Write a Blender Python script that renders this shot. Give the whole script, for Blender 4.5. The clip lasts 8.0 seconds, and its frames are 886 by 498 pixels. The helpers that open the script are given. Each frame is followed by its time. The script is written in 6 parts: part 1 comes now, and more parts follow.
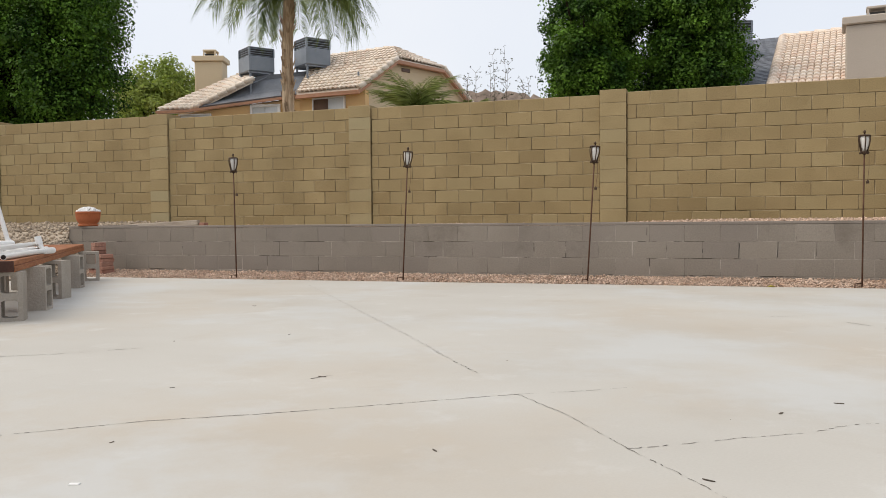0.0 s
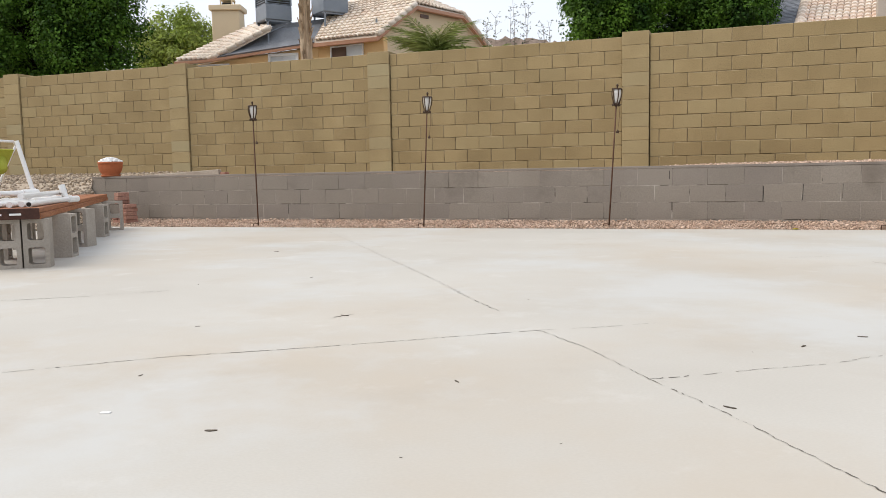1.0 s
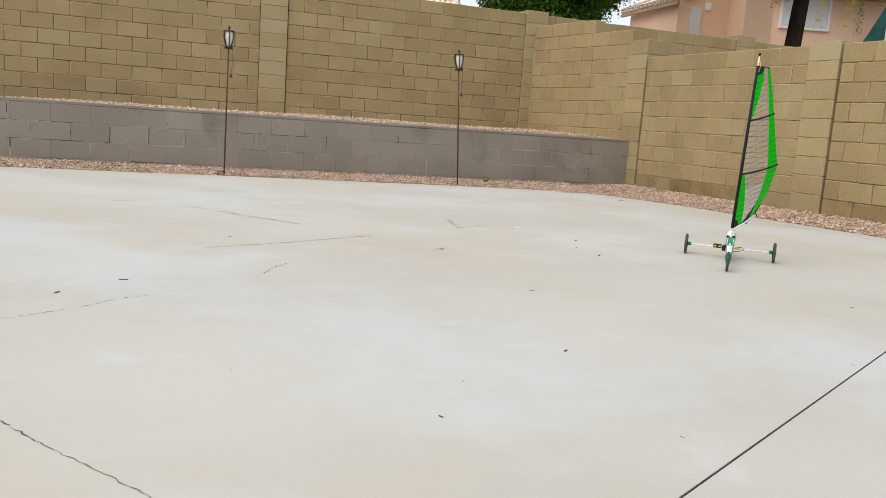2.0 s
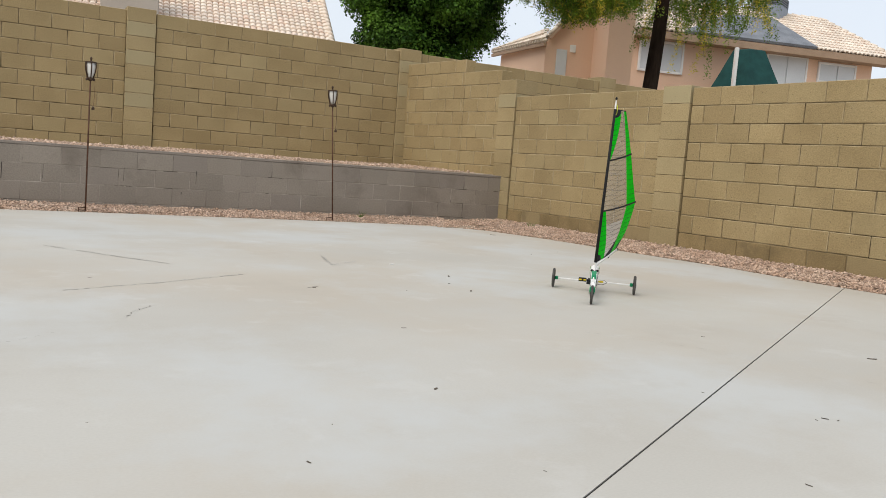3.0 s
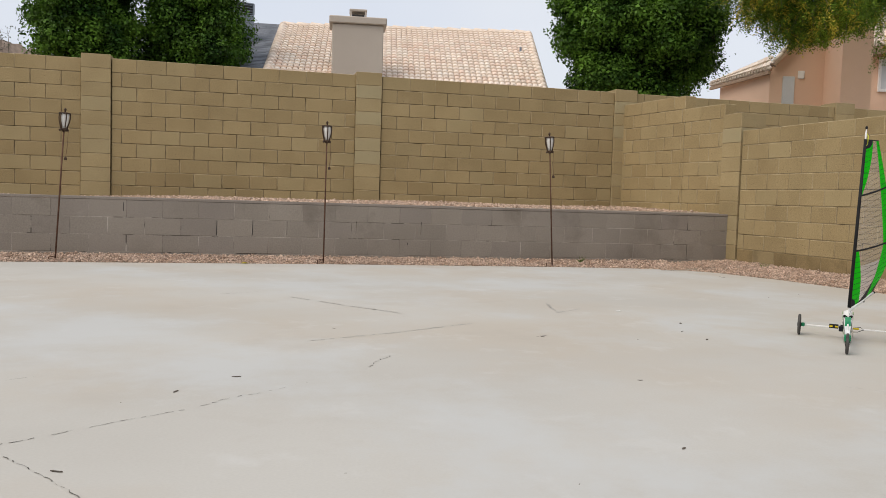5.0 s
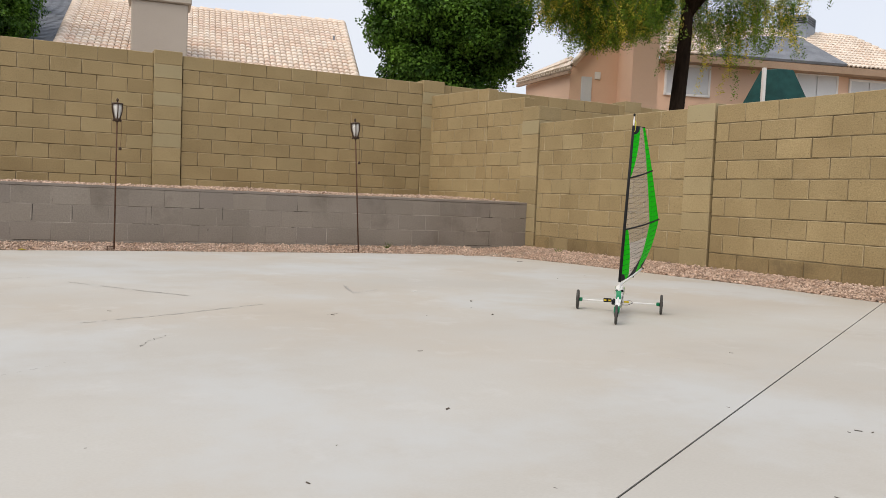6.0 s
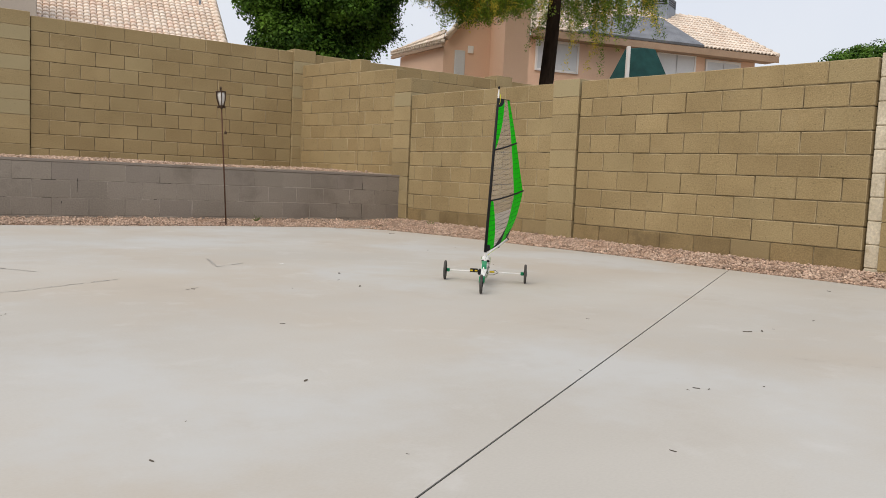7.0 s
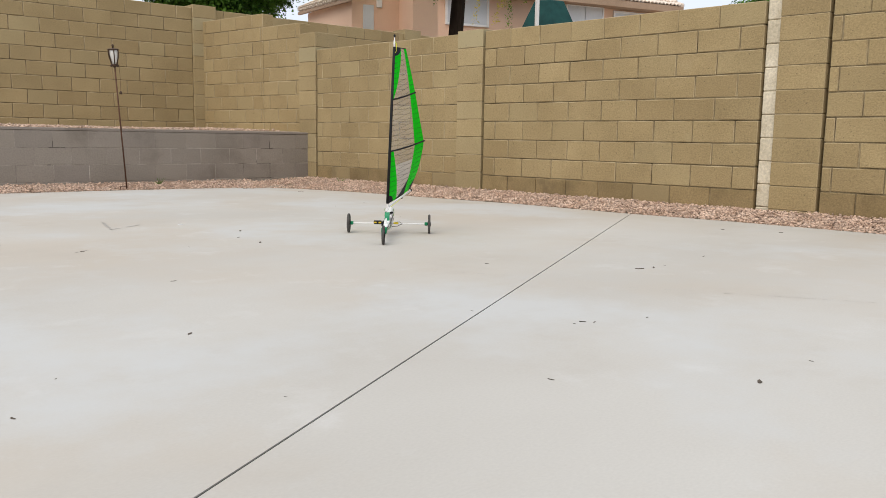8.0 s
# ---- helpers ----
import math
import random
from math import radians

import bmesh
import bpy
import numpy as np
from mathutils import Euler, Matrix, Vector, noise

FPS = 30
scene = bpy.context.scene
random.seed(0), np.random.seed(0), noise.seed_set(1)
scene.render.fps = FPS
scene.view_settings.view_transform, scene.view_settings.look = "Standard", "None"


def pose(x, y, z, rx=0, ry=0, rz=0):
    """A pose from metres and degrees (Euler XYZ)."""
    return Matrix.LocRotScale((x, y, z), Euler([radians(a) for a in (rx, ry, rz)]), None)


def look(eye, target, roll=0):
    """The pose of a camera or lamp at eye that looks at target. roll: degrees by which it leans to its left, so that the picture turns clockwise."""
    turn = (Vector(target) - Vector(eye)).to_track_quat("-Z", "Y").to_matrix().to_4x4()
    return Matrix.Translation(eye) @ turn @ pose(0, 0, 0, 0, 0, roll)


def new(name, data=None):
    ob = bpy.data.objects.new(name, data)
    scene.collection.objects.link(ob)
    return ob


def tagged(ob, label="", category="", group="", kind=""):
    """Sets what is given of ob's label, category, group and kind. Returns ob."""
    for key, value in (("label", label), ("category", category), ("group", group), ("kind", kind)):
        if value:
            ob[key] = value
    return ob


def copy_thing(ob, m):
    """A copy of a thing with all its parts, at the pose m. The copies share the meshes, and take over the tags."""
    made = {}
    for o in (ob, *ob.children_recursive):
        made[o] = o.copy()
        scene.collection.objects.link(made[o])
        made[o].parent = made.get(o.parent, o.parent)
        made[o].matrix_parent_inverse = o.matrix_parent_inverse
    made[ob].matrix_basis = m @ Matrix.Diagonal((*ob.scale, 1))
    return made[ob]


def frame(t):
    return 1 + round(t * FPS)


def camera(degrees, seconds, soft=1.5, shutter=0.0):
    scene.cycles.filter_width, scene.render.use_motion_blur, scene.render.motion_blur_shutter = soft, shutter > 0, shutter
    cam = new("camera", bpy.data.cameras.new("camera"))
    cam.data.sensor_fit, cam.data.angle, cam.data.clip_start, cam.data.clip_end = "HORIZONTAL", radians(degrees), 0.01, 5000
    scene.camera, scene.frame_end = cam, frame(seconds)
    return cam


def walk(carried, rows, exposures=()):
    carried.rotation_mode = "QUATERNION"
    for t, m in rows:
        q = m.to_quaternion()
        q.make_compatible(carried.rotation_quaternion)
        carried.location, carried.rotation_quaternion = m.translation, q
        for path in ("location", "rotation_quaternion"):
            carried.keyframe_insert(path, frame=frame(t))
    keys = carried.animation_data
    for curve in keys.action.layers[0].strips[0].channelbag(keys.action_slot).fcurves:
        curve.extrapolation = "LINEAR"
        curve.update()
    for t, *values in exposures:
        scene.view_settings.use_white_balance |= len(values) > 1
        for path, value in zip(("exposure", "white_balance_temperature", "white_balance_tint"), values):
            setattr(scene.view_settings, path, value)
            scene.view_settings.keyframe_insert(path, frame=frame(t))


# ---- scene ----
cam = camera(57.18, 8.0, soft=0.6)
PATH = [
    (0, (1.2096, -12.7113, 0.7780), (0.5643, -10.8197, 0.7065), -0.517),
    (0.5, (1.1984, -12.7157, 0.7545), (0.5151, -10.8385, 0.6588), -0.533),
    (1, (1.2089, -12.7120, 0.7161), (0.5166, -10.8453, 0.5252), -1.100),
    (1.2, (1.2112, -12.6789, 0.6644), (0.5390, -10.8202, 0.3586), -1.919),
    (1.4, (1.2652, -12.6975, 0.6311), (0.6486, -10.8396, 0.2211), -3.042),
    (1.5, (1.3266, -12.7045, 0.6267), (0.8605, -10.8102, 0.1860), -3.056),
    (1.7, (1.4922, -12.6882, 0.6607), (1.5162, -10.7425, 0.1985), -0.802),
    (1.8, (1.5958, -12.7108, 0.7077), (1.9083, -10.7837, 0.2733), 1.256),
    (1.9, (1.6626, -12.7228, 0.7268), (2.1778, -10.8273, 0.3500), 2.868),
    (2, (1.7373, -12.7310, 0.7594), (2.4398, -10.8828, 0.4582), 4.010),
    (2.1, (1.8250, -12.6984, 0.7595), (2.6640, -10.8992, 0.5165), 4.779),
    (2.2, (1.8379, -12.7345, 0.7783), (2.7513, -10.9692, 0.5555), 4.853),
    (2.6, (1.7909, -12.7504, 0.7853), (2.7856, -11.0275, 0.5797), 4.600),
    (3.3, (1.7203, -12.7743, 0.7959), (2.5984, -10.9877, 0.6040), 3.417),
    (3.5, (1.6842, -12.7233, 0.7861), (2.3649, -10.8539, 0.5814), 2.877),
    (4, (1.6205, -12.6953, 0.8108), (2.1225, -10.7670, 0.6381), 2.230),
    (4.2, (1.6144, -12.6752, 0.8177), (2.0965, -10.7401, 0.6666), 1.979),
    (4.6, (1.6520, -12.6923, 0.8195), (2.1247, -10.7534, 0.6887), 1.800),
    (5.3, (1.7218, -12.7241, 0.8228), (2.2725, -10.8046, 0.7123), 1.730),
    (5.5, (1.7693, -12.7308, 0.8033), (2.4392, -10.8491, 0.6997), 1.931),
    (6, (1.8686, -12.7576, 0.7276), (2.7664, -10.9746, 0.6060), 2.371),
    (6.5, (1.9489, -12.8232, 0.7420), (3.1274, -11.2137, 0.5988), 2.914),
    (7, (1.9343, -12.7826, 0.7169), (3.0893, -11.1591, 0.5430), 2.621),
    (7.5, (1.9484, -12.8201, 0.6926), (3.1196, -11.2116, 0.4900), 1.850),
    (8, (2.0447, -12.8584, 0.6640), (3.3447, -11.3623, 0.3964), 0.907),
]
EXPOSURES = [(0.0, 0.36, 6760, 10), (0.5, 0.41, 6740, 10), (1.0, 0.58, 6580, 10), (1.5, 0.28, 6500, 9), (2.0, 0.46, 6500, 8), (2.2, 0.40, 6500, 8), (3.3, 0.30, 6480, 8), (3.5, 0.38, 6450, 8), (4.0, 0.25, 6500, 9), (4.2, 0.24, 6520, 9), (5.5, 0.19, 6650, 11), (6.0, 0.30, 6640, 11), (6.5, 0.18, 6740, 10), (7.0, 0.20, 6680, 11), (7.5, 0.38, 6580, 10), (8.0, 0.41, 6450, 10)]
walk(cam, [(t, look(e, g, r)) for t, e, g, r in PATH], EXPOSURES)

# ---- light: bright hazy overcast ----
world = bpy.data.worlds.new("sky")
scene.world = world
world.use_nodes = True
wn, wl = world.node_tree.nodes, world.node_tree.links
sky = wn.new("ShaderNodeTexSky")
sky.sky_type, sky.sun_disc = "NISHITA", False
sky.sun_elevation, sky.sun_rotation = radians(49), radians(248)
sky.air_density, sky.dust_density, sky.ozone_density = 1.0, 4.0, 1.5
wb = wn["Background"]
wmix = wn.new("ShaderNodeMix")
wmix.data_type = "RGBA"
wmix.inputs[0].default_value = 0.72
wl.new(sky.outputs[0], wmix.inputs[6])
ccoord, cnoise, cramp = wn.new("ShaderNodeTexCoord"), wn.new("ShaderNodeTexNoise"), wn.new("ShaderNodeValToRGB")
cnoise.inputs["Scale"].default_value, cnoise.inputs["Detail"].default_value = 2.2, 5
cramp.color_ramp.elements[0].position, cramp.color_ramp.elements[1].position = 0.35, 0.7
cramp.color_ramp.elements[0].color, cramp.color_ramp.elements[1].color = (6.9, 7.3, 8.1, 1), (7.8, 8.0, 8.4, 1)
wl.new(ccoord.outputs["Generated"], cnoise.inputs["Vector"])
wl.new(cnoise.outputs[0], cramp.inputs[0])
wl.new(cramp.outputs[0], wmix.inputs[7])
wl.new(wmix.outputs[2], wb.inputs[0])
wb.inputs[1].default_value = 0.11

sun = new("sun", bpy.data.lights.new("sun", "SUN"))
sun.data.energy, sun.data.angle, sun.data.color = 1.25, radians(50), (1.0, 0.91, 0.78)
sun.matrix_world = look((0, 0, 30), (7.4, 3.0, 20.8))


# ---- materials ----
def mat(name, c1, c2, scale=3.0, rough=0.85, fine=40.0, grain=0.12, bump=0.25, vary=0.0, island=0.0, metal=0.0, spec=0.4, stains=(), stretch=(1, 1, 1), tints=()):
    """Two colours mixed by a broad noise, a fine grain on top, a bump, and a chance shade per object or per island."""
    m = bpy.data.materials.new(name)
    m.use_nodes = True
    n, l = m.node_tree.nodes, m.node_tree.links
    b = n["Principled BSDF"]
    geo, vmap = n.new("ShaderNodeNewGeometry"), n.new("ShaderNodeMapping")
    vmap.inputs["Scale"].default_value = stretch
    l.new(geo.outputs["Position"], vmap.inputs["Vector"])
    big, small = n.new("ShaderNodeTexNoise"), n.new("ShaderNodeTexNoise")
    big.inputs["Scale"].default_value, big.inputs["Detail"].default_value = scale, 6
    small.inputs["Scale"].default_value, small.inputs["Detail"].default_value = fine, 3
    l.new(vmap.outputs[0], big.inputs["Vector"])
    l.new(vmap.outputs[0], small.inputs["Vector"])
    ramp = n.new("ShaderNodeValToRGB")
    ramp.color_ramp.elements[0].position, ramp.color_ramp.elements[1].position = 0.32, 0.68
    ramp.color_ramp.elements[0].color, ramp.color_ramp.elements[1].color = (*c1, 1), (*c2, 1)
    l.new(big.outputs[0], ramp.inputs[0])
    value = n.new("ShaderNodeMapRange")
    value.inputs[1].default_value, value.inputs[2].default_value = 0.25, 0.75
    value.inputs[3].default_value, value.inputs[4].default_value = 1 - grain, 1 + grain
    l.new(small.outputs[0], value.inputs[0])
    last = value.outputs[0]
    for amount, kind in ((vary, "object"), (island, "island")):
        if amount:
            src = n.new("ShaderNodeObjectInfo").outputs["Random"] if kind == "object" else geo.outputs["Random Per Island"]
            rr, mul = n.new("ShaderNodeMapRange"), n.new("ShaderNodeMath")
            rr.inputs[3].default_value, rr.inputs[4].default_value = 1 - amount, 1 + amount
            mul.operation = "MULTIPLY"
            l.new(src, rr.inputs[0])
            l.new(last, mul.inputs[0])
            l.new(rr.outputs[0], mul.inputs[1])
            last = mul.outputs[0]
    hsv = n.new("ShaderNodeHueSaturation")
    l.new(ramp.outputs[0], hsv.inputs["Color"])
    l.new(last, hsv.inputs["Value"])
    colour = hsv.outputs[0]
    for k, (tint, low, high, amount) in enumerate(tints):
        draw, wrap, span, tm = n.new("ShaderNodeMath"), n.new("ShaderNodeMath"), n.new("ShaderNodeMapRange"), n.new("ShaderNodeMix")
        draw.operation, wrap.operation, tm.data_type = "MULTIPLY", "FRACT", "RGBA"
        l.new(geo.outputs["Random Per Island"] if island else n.new("ShaderNodeObjectInfo").outputs["Random"], draw.inputs[0])
        draw.inputs[1].default_value = (7.31, 13.77, 23.3)[k % 3]
        l.new(draw.outputs[0], wrap.inputs[0])
        l.new(wrap.outputs[0], span.inputs[0])
        span.inputs[1].default_value, span.inputs[2].default_value, span.inputs[4].default_value = low, high, amount
        l.new(span.outputs[0], tm.inputs[0])
        l.new(colour, tm.inputs[6])
        tm.inputs[7].default_value = (*tint, 1)
        colour = tm.outputs[2]
    for stain in stains:
        sn, sr, sm = n.new("ShaderNodeTexNoise"), n.new("ShaderNodeValToRGB"), n.new("ShaderNodeMix")
        sm.data_type = "RGBA"
        sn.inputs["Scale"].default_value, sn.inputs["Detail"].default_value, sn.inputs["Roughness"].default_value = stain[1], 8, 0.65
        sr.color_ramp.elements[0].position, sr.color_ramp.elements[1].position = stain[2], stain[3]
        sr.color_ramp.elements[1].color = (stain[4], stain[4], stain[4], 1)
        l.new(geo.outputs["Position"], sn.inputs["Vector"])
        l.new(sn.outputs[0], sr.inputs[0])
        l.new(sr.outputs[0], sm.inputs[0])
        l.new(colour, sm.inputs[6])
        sm.inputs[7].default_value = (*stain[0], 1)
        colour = sm.outputs[2]
    l.new(colour, b.inputs["Base Color"])
    if bump:
        bp = n.new("ShaderNodeBump")
        bp.inputs["Strength"].default_value, bp.inputs["Distance"].default_value = bump, 0.01
        l.new(small.outputs[0], bp.inputs["Height"])
        l.new(bp.outputs[0], b.inputs["Normal"])
    b.inputs["Roughness"].default_value, b.inputs["Metallic"].default_value = rough, metal
    b.inputs["Specular IOR Level"].default_value = spec
    return m


def leafy(m, amount):
    """Lets some daylight through a leaf."""
    n, l = m.node_tree.nodes, m.node_tree.links
    b = n["Principled BSDF"]
    through_light, mixed = n.new("ShaderNodeBsdfTranslucent"), n.new("ShaderNodeMixShader")
    l.new(b.inputs["Base Color"].links[0].from_socket, through_light.inputs[0])
    mixed.inputs[0].default_value = amount
    l.new(b.outputs[0], mixed.inputs[1])
    l.new(through_light.outputs[0], mixed.inputs[2])
    l.new(mixed.outputs[0], n["Material Output"].inputs[0])
    return m


def glass(name, colour, alpha, rough=0.1):
    m = bpy.data.materials.new(name)
    m.use_nodes = True
    b = m.node_tree.nodes["Principled BSDF"]
    b.inputs["Base Color"].default_value = (*colour, 1)
    b.inputs["Roughness"].default_value, b.inputs["Alpha"].default_value = rough, alpha
    return m


TAN = mat("tan_block", (0.278, 0.207, 0.102), (0.345, 0.262, 0.135), 1.6, 0.92, 70, 0.18, 0.5, vary=0.07, tints=(((0.355, 0.290, 0.158), 0.6, 1.0, 0.42), ((0.225, 0.158, 0.074), 0.6, 1.0, 0.35)), stains=(((0.18, 0.135, 0.07), 0.9, 0.58, 0.80, 0.5), ((0.41, 0.335, 0.20), 2.3, 0.60, 0.78, 0.4), ((0.095, 0.07, 0.038), 46, 0.625, 0.675, 0.72)))
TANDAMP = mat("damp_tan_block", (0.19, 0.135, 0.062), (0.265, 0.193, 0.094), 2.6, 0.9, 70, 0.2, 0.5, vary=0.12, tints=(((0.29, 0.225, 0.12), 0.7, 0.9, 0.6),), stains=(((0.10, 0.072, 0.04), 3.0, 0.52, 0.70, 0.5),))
TANEDGE = mat("worn_block_edge", (0.255, 0.19, 0.095), (0.44, 0.355, 0.215), 5.0, 0.95, 60, 0.2, 0.3)
TANPALE = mat("pale_tan_block", (0.300, 0.228, 0.116), (0.362, 0.282, 0.150), 1.6, 0.92, 70, 0.16, 0.45, vary=0.08, tints=(((0.36, 0.31, 0.185), 0.6, 0.9, 0.7),), stains=(((0.19, 0.145, 0.08), 1.1, 0.58, 0.80, 0.5), ((0.09, 0.066, 0.036), 45, 0.64, 0.69, 0.6)))
TANMORTAR = mat("tan_mortar", (0.085, 0.063, 0.034), (0.27, 0.205, 0.112), 5.0, 0.95, 60, 0.2, 0.4)
TANMORTARPALE = mat("pale_tan_mortar", (0.085, 0.063, 0.034), (0.38, 0.305, 0.18), 4.2, 0.95, 60, 0.2, 0.4)
GREYB = mat("grey_block", (0.222, 0.192, 0.160), (0.272, 0.238, 0.200), 1.2, 0.9, 60, 0.12, 0.4, vary=0.06, tints=(((0.205, 0.176, 0.160), 0.5, 1.0, 0.35), ((0.29, 0.252, 0.208), 0.6, 1.0, 0.3)), stains=(((0.34, 0.305, 0.262), 2.6, 0.64, 0.74, 0.4), ((0.15, 0.122, 0.098), 1.7, 0.55, 0.72, 0.6)))
GREYMORTAR = mat("grey_mortar", (0.165, 0.140, 0.116), (0.40, 0.358, 0.31), 3.6, 0.95, 50, 0.2, 0.4, stains=(((0.06, 0.05, 0.04), 2.1, 0.56, 0.60, 0.85),))
CEMENT = mat("pale_cement", (0.46, 0.40, 0.29), (0.64, 0.575, 0.45), 4, 0.9, 50, 0.2, 0.4, stains=(((0.33, 0.26, 0.15), 5, 0.58, 0.66, 0.6),))
CONCRETE = mat("patio_concrete", (0.462, 0.442, 0.398), (0.515, 0.500, 0.458), 0.45, 0.72, 90, 0.035, 0.012, stains=(((0.475, 0.418, 0.340), 0.33, 0.46, 0.62, 0.62), ((0.52, 0.530, 0.518), 0.5, 0.50, 0.62, 0.72), ((0.41, 0.372, 0.318), 1.3, 0.56, 0.72, 0.40), ((0.60, 0.60, 0.58), 2.2, 0.58, 0.70, 0.36), ((0.33, 0.30, 0.26), 8.0, 0.68, 0.77, 0.26)), stretch=(1, 1.6, 1))
CRACK = mat("crack_dark", (0.045, 0.040, 0.035), (0.30, 0.28, 0.25), 14, 0.95, fine=120, grain=0.3)
SEALED = mat("sealed_crack", (0.400, 0.378, 0.342), (0.480, 0.460, 0.422), 9, 0.85, fine=90, grain=0.15)
JOINTDARK = mat("joint_filler", (0.012, 0.011, 0.010), (0.03, 0.028, 0.025), 9, 0.95)
EARTH = mat("desert_soil", (0.36, 0.295, 0.225), (0.47, 0.395, 0.315), 0.3, 0.95, 20, 0.2, 0.5)
PEBBLE = mat("pink_gravel", (0.40, 0.275, 0.20), (0.56, 0.425, 0.335), 6, 0.9, 80, 0.12, 0.2, island=0.40)
PEBBLETAN = mat("tan_gravel", (0.30, 0.235, 0.17), (0.45, 0.375, 0.29), 6, 0.9, 80, 0.15, 0.3, island=0.42)
IRON = mat("rusty_iron", (0.07, 0.035, 0.022), (0.13, 0.065, 0.04), 14, 0.65, 60, 0.2, 0.2, metal=0.5)
BLACKMETAL = mat("black_metal", (0.025, 0.022, 0.02), (0.05, 0.045, 0.04), 10, 0.45, 60, 0.1, 0.1, metal=0.6)
BRONZE = mat("bronze_metal", (0.045, 0.027, 0.018), (0.09, 0.055, 0.035), 10, 0.5, 60, 0.1, 0.1, metal=0.5)
FROST = glass("frosted_glass", (0.74, 0.72, 0.68), 0.85, 0.4)
WOOD = mat("redwood_plank", (0.24, 0.085, 0.035), (0.36, 0.145, 0.06), 3, 0.7, 30, 0.2, 0.25, stretch=(3, 3, 18))
DARKWOOD = mat("dark_end_grain", (0.03, 0.014, 0.010), (0.075, 0.03, 0.02), 8, 0.8, 60, 0.2, 0.3)
CINDER = mat("cinder_block", (0.335, 0.300, 0.258), (0.395, 0.357, 0.312), 4, 0.95, 60, 0.10, 0.4, vary=0.08)
PVC = mat("white_pvc", (0.74, 0.74, 0.73), (0.80, 0.80, 0.79), 2, 0.35, 30, 0.03, 0.0)
TERRA = mat("terracotta", (0.36, 0.10, 0.038), (0.45, 0.145, 0.058), 4, 0.8, 50, 0.12, 0.2)
BRICK = mat("red_paver", (0.26, 0.125, 0.092), (0.38, 0.215, 0.16), 5, 0.9, 50, 0.2, 0.4, vary=0.18)
WHITE = mat("white_paint", (0.76, 0.76, 0.75), (0.82, 0.82, 0.81), 3, 0.4, 40, 0.02, 0.0)
DRYLEAF = mat("dried_leaf", (0.055, 0.045, 0.035), (0.12, 0.095, 0.07), 20, 0.9)
YELLOWLEAF = mat("yellow_leaf", (0.45, 0.36, 0.04), (0.55, 0.46, 0.08), 20, 0.8)
STUCCO_A = mat("apricot_stucco", (0.72, 0.47, 0.22), (0.78, 0.53, 0.27), 0.7, 0.92, 60, 0.05, 0.3)
STUCCO_AG = mat("cream_stucco", (0.62, 0.51, 0.35), (0.69, 0.57, 0.40), 0.7, 0.92, 60, 0.05, 0.3)
STUCCO_B = mat("greige_stucco", (0.44, 0.385, 0.33), (0.50, 0.445, 0.385), 0.7, 0.92, 60, 0.05, 0.3)
STUCCO_C = mat("pink_stucco", (0.73, 0.50, 0.36), (0.79, 0.555, 0.41), 0.5, 0.92, 60, 0.05, 0.3)
FASCIA = mat("salmon_fascia", (0.42, 0.22, 0.14), (0.48, 0.26, 0.17), 2, 0.7)
FASCIA_C = mat("tan_fascia", (0.30, 0.205, 0.135), (0.36, 0.25, 0.17), 2, 0.7)
TILE = mat("roof_tile", (0.735, 0.60, 0.49), (0.83, 0.73, 0.63), 1.5, 0.85, 30, 0.10, 0.2, island=0.10, tints=(((0.72, 0.47, 0.37), 0.4, 1.0, 0.34), ((0.84, 0.77, 0.68), 0.5, 0.9, 0.6)))
TILEPALE = mat("pale_roof_tile", (0.68, 0.585, 0.49), (0.78, 0.695, 0.60), 1.5, 0.85, 30, 0.12, 0.2, island=0.12, tints=(((0.60, 0.44, 0.34), 0.6, 1.0, 0.6),))
SHINGLE = mat("grey_shingle", (0.145, 0.158, 0.182), (0.215, 0.23, 0.255), 2, 0.9, 25, 0.2, 0.4, island=0.16)
COOLER = mat("grey_sheet_metal", (0.20, 0.23, 0.27), (0.26, 0.29, 0.33), 2, 0.5, 40, 0.05, 0.0, metal=0.3)
PANE = mat("window_blind", (0.56, 0.59, 0.61), (0.64, 0.66, 0.68), 1, 0.15, 30, 0.03, 0.0)
DARKPANE = mat("brown_screen", (0.10, 0.055, 0.035), (0.13, 0.075, 0.05), 2, 0.4, 30, 0.03, 0.0)
TEAL = mat("teal_canvas", (0.003, 0.036, 0.035), (0.008, 0.062, 0.058), 3, 0.9, 60, 0.1, 0.2)
BARK = mat("dark_bark", (0.012, 0.008, 0.006), (0.036, 0.025, 0.018), 5, 0.95, 25, 0.3, 0.8, stretch=(1, 1, 0.25), spec=0.05)
PALMBARK = mat("palm_bark", (0.25, 0.155, 0.085), (0.56, 0.43, 0.30), 7, 0.95, 30, 0.3, 0.8, stretch=(1.6, 1.6, 0.18), vary=0.25)
LEAF = leafy(mat("ficus_leaf", (0.013, 0.048, 0.005), (0.125, 0.25, 0.028), 1.5, 0.55, 30, 0.1, 0.0, island=0.5, spec=0.2), 0.2)
LEAFPALE = leafy(mat("olive_leaf", (0.22, 0.30, 0.05), (0.34, 0.40, 0.10), 0.8, 0.6, 30, 0.1, 0.0, island=0.4), 0.45)
LEAFMESQ = leafy(mat("mesquite_leaf", (0.055, 0.135, 0.014), (0.27, 0.39, 0.05), 1.6, 0.6, 30, 0.1, 0.0, island=0.55, spec=0.2), 0.42)
